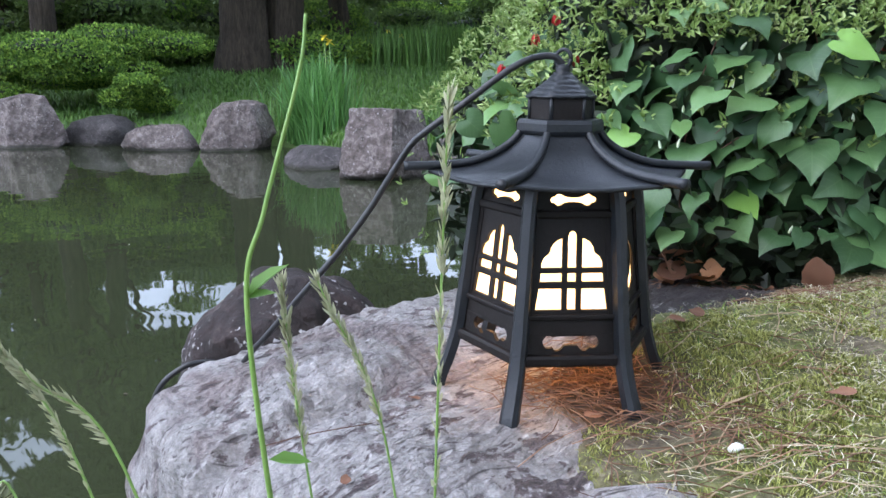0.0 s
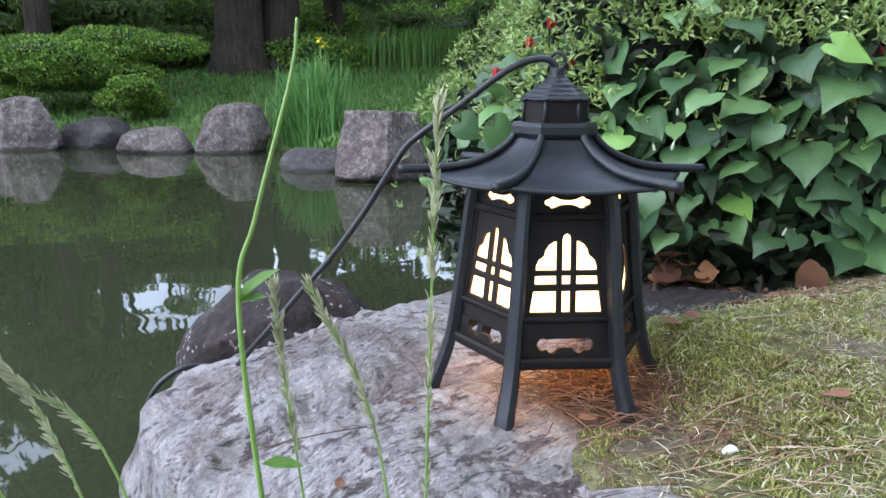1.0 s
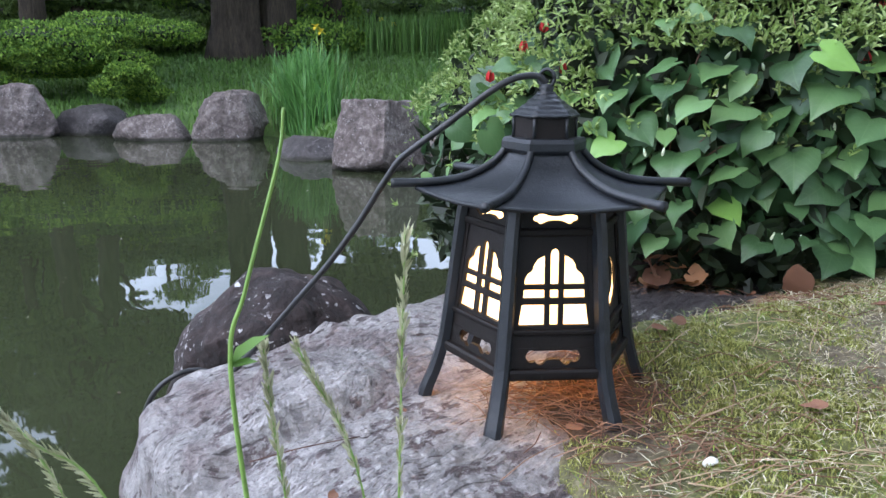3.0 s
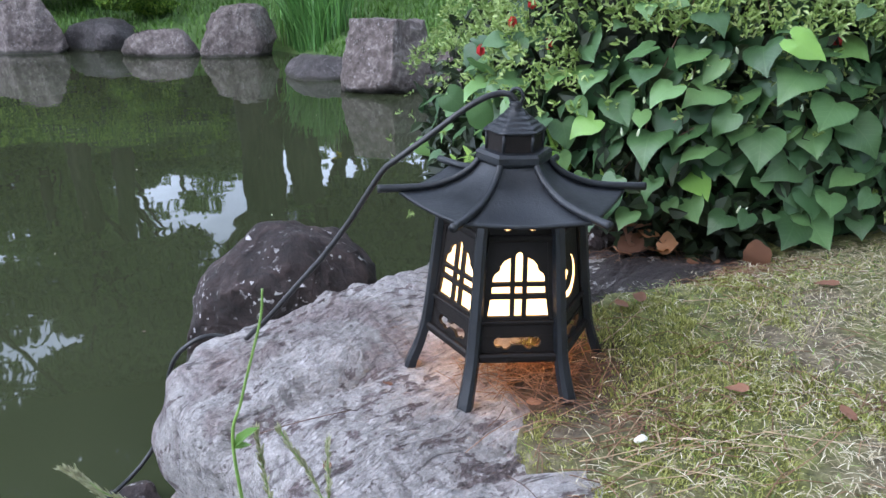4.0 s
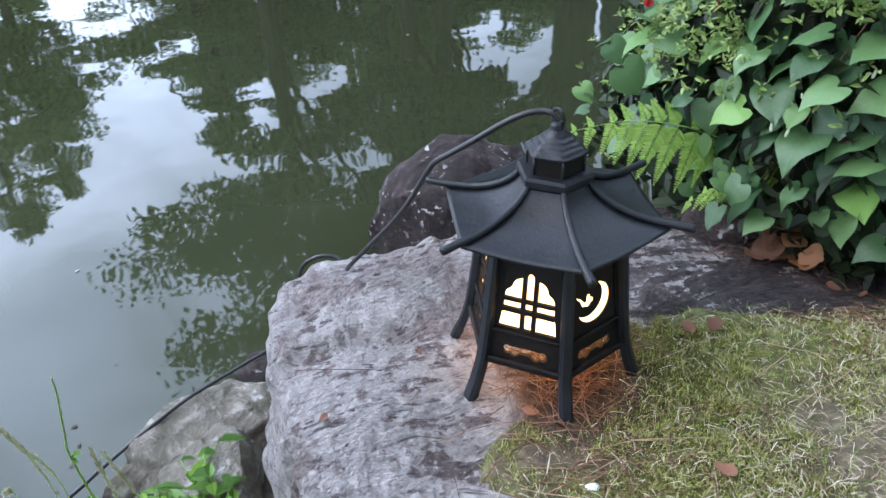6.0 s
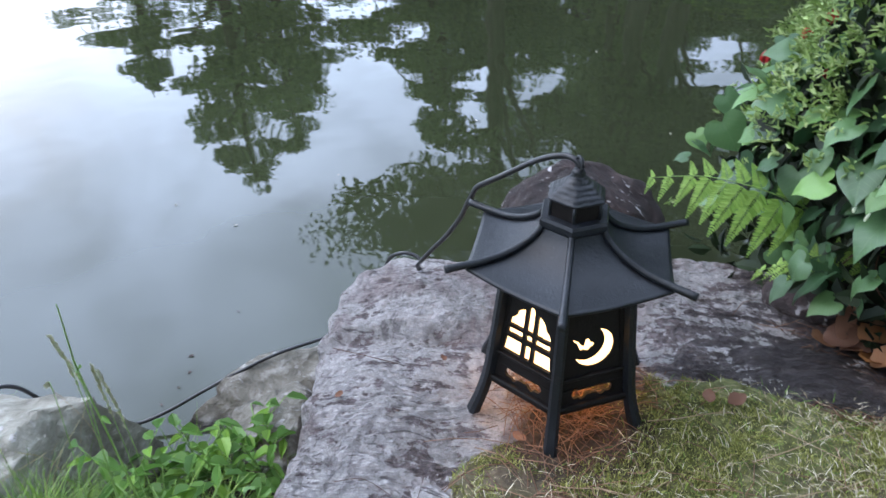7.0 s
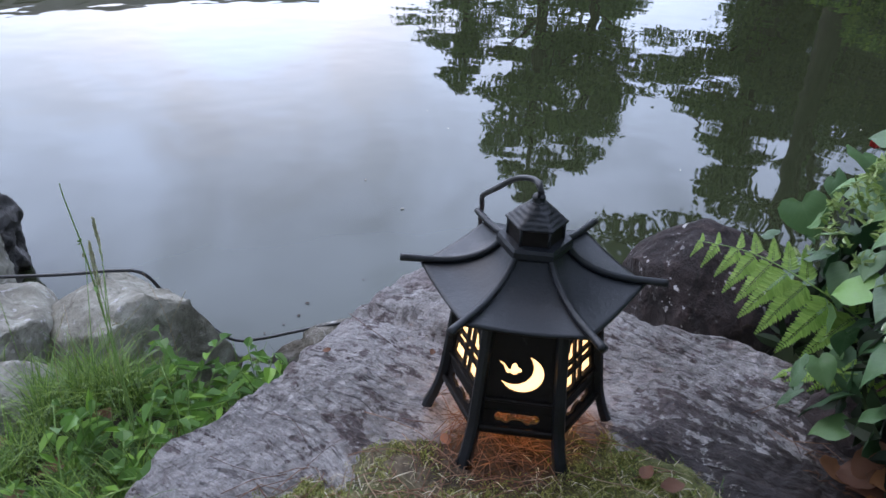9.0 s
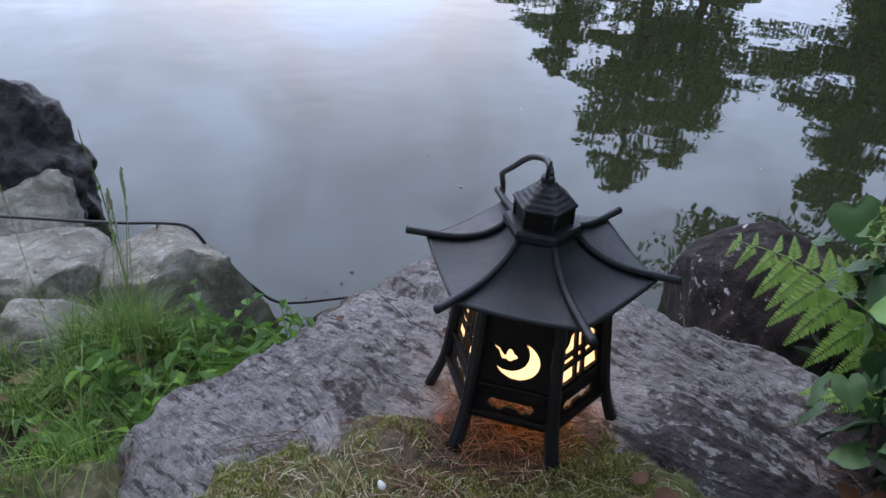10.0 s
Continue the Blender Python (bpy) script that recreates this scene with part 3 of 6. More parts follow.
def build_slab():
    """The flat schist rock on which the lantern stands."""
    na, nt, ns = 640, 160, 36
    cx, cy = -0.02, -0.03
    ang = np.linspace(0, 2 * math.pi, na, endpoint=False)
    rad = np.zeros(na)
    n = len(SLAB)
    for k, a in enumerate(ang):
        ca, sa = math.cos(a), math.sin(a)
        for i in range(n):
            x1, y1 = SLAB[i][0] - cx, SLAB[i][1] - cy
            x2, y2 = SLAB[(i + 1) % n][0] - cx, SLAB[(i + 1) % n][1] - cy
            den = ca * (y2 - y1) - sa * (x2 - x1)
            if abs(den) > 1e-9:
                r = (x1 * (y2 - y1) - y1 * (x2 - x1)) / den
                u = (ca * y1 - sa * x1) / den if abs(den) > 1e-9 else -1
                u = ((r * ca - x1) * (x2 - x1) + (r * sa - y1) * (y2 - y1)) / ((x2 - x1) ** 2 + (y2 - y1) ** 2)
                if r > 0 and -1e-6 <= u <= 1 + 1e-6:
                    rad[k] = max(rad[k], r)
    ker = np.exp(-0.5 * (np.arange(-6, 7) / 2.2) ** 2)
    rad = np.convolve(np.r_[rad[-6:], rad, rad[:6]], ker / ker.sum(), "valid")
    rad *= 1 + 0.018 * np.sin(ang * 23 + 1.0) * np.sin(ang * 7) + 0.012 * np.sin(ang * 41)
    verts = [(cx, cy, 0)]
    for j in range(1, nt + ns + 1):
        for k in range(na):
            a, r = ang[k], rad[k]
            if j <= nt:
                s = (j / nt) ** 0.85
                x, y = cx + math.cos(a) * r * s, cy + math.sin(a) * r * s
                edge = (1 - s) * r
                z = -0.040 * float(ease((-0.20 - x) / 0.22)) - 0.016 * max(0.0, 1 - edge / 0.022) ** 2
                lift = 0.010 * noise.noise(Vector((x * 7, y * 7, 0.3)))
                across = 0.81 * y - 0.59 * x
                bend = across + 0.020 * noise.noise(Vector((x * 6, y * 6, 9.0))) + 0.006 * noise.noise(Vector((x * 22, y * 22, 5.0)))
                # a worn hollow runs along the layers behind the front block
                hollow = math.exp(-((bend - 0.075) / 0.017) ** 2) * float(ease((0.0 - x) / 0.10))
                lift += -0.014 * hollow + 0.012 * float(ease((bend - 0.085) / 0.025)) * float(ease((0.0 - x) / 0.1))
                # stepped edges of the layers, sharp on one side
                for per, high, sway, seed in ((30, 0.0100, 0.7, 1.0), (74, 0.0042, 1.2, 3.0), (150, 0.0020, 1.6, 8.0)):
                    ph = bend * per + sway * noise.noise(Vector((x * 10, y * 10, seed)))
                    st = ph - math.floor(ph)
                    led = (st / 0.86 if st < 0.86 else (1 - st) / 0.14) - 0.5
                    lift += high * led * (0.45 + 1.1 * noise.noise(Vector((x * 6 + seed, y * 6, 4.0 + seed))))
                lift += 0.0030 * noise.noise(Vector((x * 75 + y * 20, y * 40, 2.0))) + 0.0016 * noise.noise(Vector((x * 150, y * 150, 2.0)))
                calm = min(1.0, max(0.25, (math.hypot(x, y) - 0.10) / 0.08))
                z += lift * calm - 0.002 + 0.021 * float(ease((x + 0.01) / 0.14)) * float(ease((y - 0.02) / 0.08)) * (1 - float(ease((y - 0.20) / 0.12)))
            else:
                q = (j - nt) / ns
                out = 0.010 * math.sin(min(1, q * 4) * math.pi / 2) + 0.015 * q
                low = 1 + 0.10 * noise.noise(Vector((math.cos(a) * 3, math.sin(a) * 3, q * 5))) * min(1, q * 4)
                rr = (r + out) * low
                x, y = cx + math.cos(a) * rr, cy + math.sin(a) * rr
                z0 = -0.040 * float(ease((-0.20 - x) / 0.22)) - 0.018
                z = z0 - 0.40 * q + 0.012 * noise.noise(Vector((x * 14, y * 14, q * 9)))
            verts.append((x, y, z))
    # the rock dips under the moss
    pts = np.array(verts)
    pts[:, 2] -= 0.035 * ease((distance(pts[:, 0], pts[:, 1], MOSS) - 0.004) / 0.045)
    verts = pts.tolist()
    faces = [(0, 1 + k, 1 + (k + 1) % na) for k in range(na)]
    for j in range(nt + ns - 1):
        o = 1 + j * na
        faces += [(o + k, o + na + k, o + na + (k + 1) % na, o + (k + 1) % na) for k in range(na)]
    tagged(part("rock_slab", (verts, faces), M_SLAB), "pale grey-violet layered schist rock at the water's edge", "rock")


build_slab()


def rock(name, at, size, turn, material, label, seed, rough=0.25, flat=0.0, cuts=5, steps=4, category="rock", group="", broken=False, top=None):
    """A boulder: a sphere cut by planes and roughened, resting at `at`."""
    bm = bmesh.new()
    bmesh.ops.create_icosphere(bm, subdivisions=steps, radius=1.0)
    r = np.random.default_rng(seed)
    planes = [(unit((lambda q: np.array((q[0], q[1], abs(q[2]) * 0.8 + 0.1 if broken else q[2])))(r.normal(size=3) * (1, 1, 0.7))), r.uniform(0.34, 0.62) if broken else r.uniform(0.50, 0.82)) for _ in range(cuts + 2)]
    if flat:
        planes.append((np.array((0.05, 0.03, 1.0)), flat))
    off = Vector((seed * 3.7, seed * 1.3, seed * 0.7))
    for v in bm.verts:
        p = np.array(v.co)
        for nrm, d in planes:
            h = p @ nrm
            if h > d:
                p = p - nrm * (h - d) * 0.95
        c = Vector(p)
        c *= 1 + rough * (0.55 * noise.noise(c * 1.7 + off) + 0.3 * noise.noise(c * 4.1 + off) + 0.14 * noise.noise(c * 9.5 + off))
        v.co = c
    if broken:
        # angular block that fills its given size
        for k in range(3):
            lo, hi = min(v.co[k] for v in bm.verts), max(v.co[k] for v in bm.verts)
            for v in bm.verts:
                v.co[k] = 2 * (v.co[k] - lo) / (hi - lo) - 1
        for v in bm.verts:
            c = v.co.copy()
            v.co *= 1 + 0.05 * noise.noise(c * 5 + off) + 0.03 * noise.noise(c * 12 + off)
    if top is not None:
        # worn flat on top
        for v in bm.verts:
            level = top + 0.10 * v.co.x + 0.05 * noise.noise(v.co * 3 + off)
            if v.co.z > level:
                v.co.z = level + (v.co.z - level) * 0.22
    for v in bm.verts:
        v.co = Vector((v.co.x * size[0], v.co.y * size[1], v.co.z * size[2]))
    ob = part(name, bm, material)
    ob.matrix_world = pose(*at, 0, 0, turn)
    return tagged(ob, label, category, group)


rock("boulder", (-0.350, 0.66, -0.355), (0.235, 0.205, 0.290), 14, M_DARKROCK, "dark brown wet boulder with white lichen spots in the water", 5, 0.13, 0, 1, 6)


# ---- the lantern ----
RIDGE = [(0.034, 0.253), (0.045, 0.239), (0.060, 0.2285), (0.080, 0.2205), (0.100, 0.2168), (0.125, 0.2152), (0.148, 0.2146)]
POST = [(0.074, 0.211), (0.080, 0.180), (0.0865, 0.125), (0.0915, 0.085), (0.0965, 0.052), (0.1045, 0.024), (0.1125, 0.004), (0.1165, -0.010)]


def polar(r, deg, z):
    return (r * math.cos(radians(deg)), r * math.sin(radians(deg)), z)


def face_apothem(z):
    """Distance of a side panel from the axis at height z."""
    return 0.0749 + (0.0949 - z) * (0.0115 / 0.105)


def cut_panel(name, outline, holes, thick, bow, material, parent, deg, label=""):
    """A cast panel: outline and holes as (u, z) points, bent onto the lantern's side that faces deg."""
    cu = bpy.data.curves.new(name, "CURVE")
    cu.dimensions, cu.fill_mode, cu.extrude, cu.bevel_depth = "2D", "BOTH", thick / 2, 0.0003
    for pts in (outline, *holes):
        sp = cu.splines.new("POLY")
        sp.points.add(len(pts) - 1)
        for q, (u, z) in zip(sp.points, pts):
            q.co = (u, z, 0, 1)
        sp.use_cyclic_u = True
    temp = new(name + "_shape", cu)
    me = bpy.data.meshes.new_from_object(temp.evaluated_get(bpy.context.evaluated_depsgraph_get()))
    bpy.data.objects.remove(temp)
    bpy.data.curves.remove(cu)
    ca, sa = math.cos(radians(deg)), math.sin(radians(deg))
    for v in me.vertices:
        u, z, w = v.co
        a = face_apothem(z) + w + bow
        v.co = (a * ca - u * sa, a * sa + u * ca, z)
    me.materials.clear()
    me.materials.append(material)
    ob = new(name, me)
    ob.parent = parent
    if label:
        ob["label"] = label
    return ob


def window_edge(z):
    """Half width of the bell-shaped window at height z."""
    return float(np.interp(z, (0.094, 0.114, 0.1192, 0.1278, 0.1318, 0.137, 0.1422, 0.1448, 0.1462, 0.1505, 0.1557, 0.158, 0.1592),
                           (0.0330, 0.0300, 0.0290, 0.0284, 0.0280, 0.0277, 0.0252, 0.0214, 0.0203, 0.0195, 0.0158, 0.0115, 0.0088)))


def column(u0, z0, z1, left):
    """One outer pane: from a bar at u0 out to the bell's edge."""
    zs = np.linspace(z0, z1, 22)
    pts = [(window_edge(z), z) for z in zs if window_edge(z) > u0 + 0.0004]
    pts = [(u0, z0)] + pts + [(u0, min(z1, 0.1592))]
    return [(-u, z) for u, z in pts] if left else pts


def mirrored(half):
    """A closed outline from (u, top, bottom) rows of its right half."""
    top = [(u, a) for u, a, b in half]
    low = [(u, b) for u, a, b in half]
    return top + low[::-1] + [(-u, b) for u, b in low[1:]] + [(-u, a) for u, a in top[:0:-1]]


def cloud_slot():
    """Long opening of the apron with a lobed cloud at each end."""
    rows = ((0.0, 0.0055, -0.0032), (0.006, 0.0058, -0.0036), (0.0085, 0.0082, -0.0068), (0.0115, 0.0092, -0.0086), (0.0145, 0.0080, -0.0082), (0.0168, 0.0052, -0.0052),
            (0.0195, 0.0062, -0.0060), (0.0225, 0.0058, -0.0058), (0.0248, 0.0032, -0.0034), (0.0258, 0.0008, -0.0008))
    return mirrored([(u, 0.0655 + a, 0.0655 + b) for u, a, b in rows])


def dumbbell():
    """Upper slot: a bar that swells into lobes at its ends."""
    rows = ((0.0, 0.0023), (0.0045, 0.0025), (0.008, 0.0034), (0.0105, 0.0048), (0.013, 0.0056), (0.015, 0.0050), (0.0164, 0.0034), (0.018, 0.0030), (0.0198, 0.0024), (0.0208, 0.0006))
    return mirrored([(u, 0.1922 + h, 0.1922 - h) for u, h in rows])


def moon_holes():
    c, r, c2, r2 = (0.0005, 0.1233), 0.0245, (-0.0088, 0.1313), 0.0215
    d = math.hypot(c2[0] - c[0], c2[1] - c[1])
    base = math.atan2(c2[1] - c[1], c2[0] - c[0])
    a = (d * d + r * r - r2 * r2) / (2 * d)
    half = math.acos(a / r)
    out = [(c[0] + r * math.cos(t), c[1] + r * math.sin(t)) for t in np.linspace(base + half, base + 2 * math.pi - half, 30)]
    h2 = math.acos((a - d) / r2)
    inn = [(c2[0] + r2 * math.cos(t), c2[1] + r2 * math.sin(t)) for t in np.linspace(base - h2, base + h2 - 2 * math.pi, 26)][1:-1]
    # a wisp of cloud with a tail
    wisp = [(-0.0274, 0.1413), (-0.0225, 0.1374), (-0.0191, 0.1360), (-0.0169, 0.1321), (-0.0135, 0.1286), (-0.0118, 0.1294), (-0.0113, 0.1334), (-0.0102, 0.1366), (-0.0069, 0.1374), (-0.0046, 0.1347),
            (-0.0042, 0.1321), (-0.0006, 0.1307), (0.0009, 0.1275), (-0.0002, 0.1249), (-0.0035, 0.1236), (-0.0057, 0.1210), (-0.0091, 0.1206), (-0.0118, 0.1228), (-0.0158, 0.1222), (-0.0180, 0.1260), (-0.0202, 0.1321), (-0.0236, 0.1347)]
    return [out + inn, wisp]


def hexagon_ring(profile, turn=0.0):
    """Verts and faces of a six-sided turned form from (radius, z) pairs."""
    v = [polar(r, 60 * k + turn, z) for r, z in profile for k in range(6)]
    f = []
    for j in range(len(profile) - 1):
        for k in range(6):
            k2 = (k + 1) % 6
            f.append((j * 6 + k, j * 6 + k2, j * 6 + 6 + k2, j * 6 + 6 + k))
    return v, f


def build_lantern():
    lantern = tagged(empty("garden_lantern"), "lit black cast-iron hexagonal pagoda lantern standing on the rock", "lantern")
    ridge = spline([(r, 0, z) for r, z in RIDGE], 5)
    ridge_r, ridge_z = ridge[:, 0], ridge[:, 2]
    for k in range(6):
        a = 60 * k
        # roof panel between two ridges, with a drop edge
        cols, rows = 9, [i for i in range(len(ridge)) if ridge_r[i] <= 0.1275]
        v, f = [], []
        for layer in (0, 1):
            for i in rows:
                p, q = np.array(polar(ridge_r[i], a, 0)), np.array(polar(ridge_r[i], a + 60, 0))
                for c in range(cols):
                    u = c / (cols - 1)
                    xy = p + (q - p) * u
                    sag = -0.0035 * math.sin(math.pi * u) * (ridge_r[i] / 0.12)
                    v.append((xy[0], xy[1], ridge_z[i] - 0.0035 + sag - 0.0032 * layer))
        m = len(rows) * cols
        for i in range(len(rows) - 1):
            for c in range(cols - 1):
                o = i * cols + c
                f.append((o, o + cols, o + cols + 1, o + 1))
                f.append((m + o, m + o + 1, m + o + cols + 1, m + o + cols))
        last = (len(rows) - 1) * cols
        f += [(last + c, m + last + c, m + last + c + 1, last + c + 1) for c in range(cols - 1)]
        part("roof_panel", (v, f), M_IRON, lantern)
        pts = np.array([polar(r, a, z) for r, z in zip(ridge_r, ridge_z)])
        part("ridge", tube_data(pts, np.interp(ridge_r, (0.034, 0.1, 0.149), (0.0036, 0.0040, 0.0046)), 10), M_IRON, lantern)
        leg = spline([polar(r, a, z) for r, z in POST], 5)
        tip = np.linspace(0, 1, len(leg))
        v, f = [], []
        rad, tang = np.array(polar(1, a, 0)), np.array(polar(1, a + 90, 0))
        sec = ((-0.0050, -0.0058), (0.0018, -0.0064), (0.0048, -0.0036), (0.0048, 0.0036), (0.0018, 0.0064), (-0.0050, 0.0058))
        for c, t in zip(leg, tip):
            g = 1.0 + 0.40 * t ** 2
            v += [tuple(c + rad * du * g + tang * dv * g) for du, dv in sec]
        for j in range(len(leg) - 1):
            f += [(j * 6 + s, j * 6 + (s + 1) % 6, j * 6 + 6 + (s + 1) % 6, j * 6 + 6 + s) for s in range(6)]
        f += [tuple(range(6))[::-1], tuple(range(len(leg) * 6 - 6, len(leg) * 6))]
        part("leg", (v, f), M_IRON, lantern, smooth=False)
        # side panel
        mid = a + 30
        lo, hi = 0.0729, 0.2085
        edge = [(s * (face_apothem(z) * 0.5774 - 0.003), z) for s, z in ((-1, lo), (1, lo), (1, hi), (-1, hi))]
        holes = [dumbbell()]
        if k in (5, 2):
            holes += moon_holes()
            cut_panel("moon_panel", edge, holes, 0.0014, -0.0015, M_IRONBODY, lantern, mid, "cut-out crescent moon and cloud, lit from within")
        else:
            for left in (0, 1):
                holes += [column(0.0086, 0.0940, 0.1140, left), column(0.0086, 0.1192, 0.1278, left), column(0.0086, 0.1318, 0.1592, left)]
            for z0, z1 in ((0.0940, 0.1140), (0.1192, 0.1278)):
                holes.append([(-0.0042, z0), (0.0042, z0), (0.0042, z1), (-0.0042, z1)])
            holes.append([(-0.0042, 0.1318), (0.0042, 0.1318), (0.0042, 0.1605), (0.0028, 0.1640), (0, 0.1655), (-0.0028, 0.1640), (-0.0042, 0.1605)])
            cut_panel("window_panel", edge, holes, 0.003, -0.0015, M_IRONBODY, lantern, mid, "bell-shaped lattice window glowing from within")
        low = [(s * (face_apothem(z) * 0.5774 - 0.003), z) for s, z in ((-1, 0.0465), (1, 0.0465), (1, 0.0729), (-1, 0.0729))]
        cut_panel("apron_panel", low, [cloud_slot()], 0.003, -0.001, M_IRONBODY, lantern, mid, "pierced cloud-shaped opening")
        # rails
        for z, w in ((0.0492, 0.0052), (0.0885, 0.0024), (0.1800, 0.0036)):
            ap = face_apothem(z) + (0.0015 if z < 0.15 else 0.0005)
            h = ap * 0.5774 + (0.003 if z < 0.06 else 0)
            c = np.array(polar(ap, mid, z))
            t = np.array(polar(1, mid + 90, 0))
            n2 = np.array(polar(1, mid, 0))
            up = np.array((0, 0, 1.0))
            v, f = [], []
            for s in (-1, 1):
                v += [tuple(c + t * h * s + n2 * du + up * dz) for du, dz in ((-w * 0.8, -w), (w * 0.6, -w), (w * 0.9, -w * 0.5), (w * 0.9, w * 0.5), (w * 0.6, w), (-w * 0.8, w))]
            f = [(i, (i + 1) % 6, 6 + (i + 1) % 6, 6 + i) for i in range(6)] + [tuple(range(6))[::-1], tuple(range(6, 12))]
            part("rail", (v, f), M_IRONBODY, lantern, smooth=False)
        # upright strips that frame the recessed panel beside the legs
        for s in (-1, 1):
            v, f = [], []
            for z in (0.0895, 0.178):
                ap = face_apothem(z)
                c, t, n2 = np.array(polar(ap, mid, z)), np.array(polar(1, mid + 90, 0)), np.array(polar(1, mid, 0))
                side = s * (ap * 0.5774 - 0.0075)
                v += [tuple(c + t * (side + du) + n2 * dn) for du, dn in ((-0.0022, -0.0015), (0.0022, -0.0015), (0.0022, 0.0012), (-0.0022, 0.0012))]
            f = [(i, (i + 1) % 4, 4 + (i + 1) % 4, 4 + i) for i in range(4)] + [(3, 2, 1, 0), (4, 5, 6, 7)]
            part("stile", (v, f), M_IRONBODY, lantern, smooth=False)
    part("collar", hexagon_ring([(0.030, 0.2455), (0.0395, 0.2460), (0.0415, 0.2490), (0.0415, 0.2555), (0.0395, 0.2590), (0.028, 0.2595)]), M_IRON, lantern, smooth=False)
    # cap sides take the darkened body iron in place of shaded recesses
    part("cap_box", hexagon_ring([(0.0300, 0.2580), (0.0300, 0.2800), (0.020, 0.2805)]), M_IRONBODY, lantern, "cap sides under the dome, recess shade put into the colour", smooth=False)
    for k in range(6):
        a = np.array(polar(0.0300, 60 * k, 0))
        part("cap_post", tube_data([tuple(a + (0, 0, 0.258)), tuple(a + (0, 0, 0.280))], 0.0019, 6), M_IRON, lantern)
    dome = [(0.028, 0.2785), (0.0335, 0.2788), (0.0335, 0.2806)]
    for k in range(4):
        # worn cast steps up to the finial
        dome += [(0.0312 - 0.0054 * k, 0.2822 + 0.0042 * k), (0.0292 - 0.0054 * k, 0.2846 + 0.0042 * k)]
    dome += [(0.0102, 0.2995), (0.0090, 0.3010), (0.006, 0.3012)]
    rings = spline([(r, z, 0) for r, z in dome], 3)
    v, f = [], []
    for r, z, _ in rings:
        for q in range(48):
            # six-sided at the eave, rounder towards the top
            a = 7.5 * q
            hexa = 0.866 / math.cos(radians((a % 60) - 30))
            w = float(ease((0.2985 - z) / 0.013))
            rr = r * (w * hexa + (1 - w) * 0.94)
            v.append(polar(rr, a, z + 0.0010 * noise.noise(Vector((math.cos(radians(a)) * 5, math.sin(radians(a)) * 5, z * 300)))))
    for j in range(len(rings) - 1):
        f += [(j * 48 + q, j * 48 + (q + 1) % 48, j * 48 + 48 + (q + 1) % 48, j * 48 + 48 + q) for q in range(48)]
    part("dome", (v, f), M_IRON, lantern, "stepped cone of the roof top")
    bm = bmesh.new()
    prof = [(0.0, 0.2970), (0.0095, 0.2970), (0.0085, 0.3005), (0.0065, 0.3025), (0.0075, 0.3050), (0.0062, 0.3080), (0.0, 0.3090)]
    vs = [[bm.verts.new(polar(max(r, 1e-4), 30 * k, z)) for k in range(12)] for r, z in prof]
    for r1, r2 in zip(vs, vs[1:]):
        for k in range(12):
            bm.faces.new((r1[k], r1[(k + 1) % 12], r2[(k + 1) % 12], r2[k]))
    part("finial", bm, M_IRON, lantern)
    ring = [(0.0075 * math.cos(t) * 0.845, 0.0075 * math.cos(t) * -0.53, 0.3135 + 0.0085 * math.sin(t)) for t in np.linspace(0, 2 * math.pi, 25)]
    part("hanging_ring", tube_data(ring, 0.0019, 8), M_IRON, lantern)
    shade = [(face_apothem(z) / 0.866 - 0.0075, z) for z in (0.0905, 0.12, 0.16, 0.203)]
    v, f = hexagon_ring(shade)
    v2, f2 = hexagon_ring([(r - 0.0008, z) for r, z in shade])
    part("paper_shade", join_data([(v, f), (v2, [q[::-1] for q in f2])]), M_PAPER, lantern, "warm glowing translucent paper liner", smooth=False)
    bm = bmesh.new()
    bmesh.ops.create_uvsphere(bm, u_segments=16, v_segments=12, radius=0.014)
    for c in bm.verts:
        c.co = Vector((c.co.x, c.co.y, 0.168 + c.co.z * 1.3))
    part("bulb", bm, M_PAPER, lantern, "small warm lamp bulb")
    part("bulb_holder", tube_data([(0, 0, 0.184), (0, 0, 0.207)], (0.011, 0.009), 12), M_IRON, lantern)
    lantern.matrix_world = pose(0.0015, -0.002, 0, 0, 0, -1.1)
    return lantern


build_lantern()
lamp_data = bpy.data.lights.new("lantern_lamp", "POINT")
lamp_data.energy, lamp_data.color, lamp_data.shadow_soft_size = 0.042, (1.0, 0.26, 0.045), 0.012
lantern_lamp = new("lantern_lamp", lamp_data)
lantern_lamp.location = (0.0015, -0.002, 0.135)

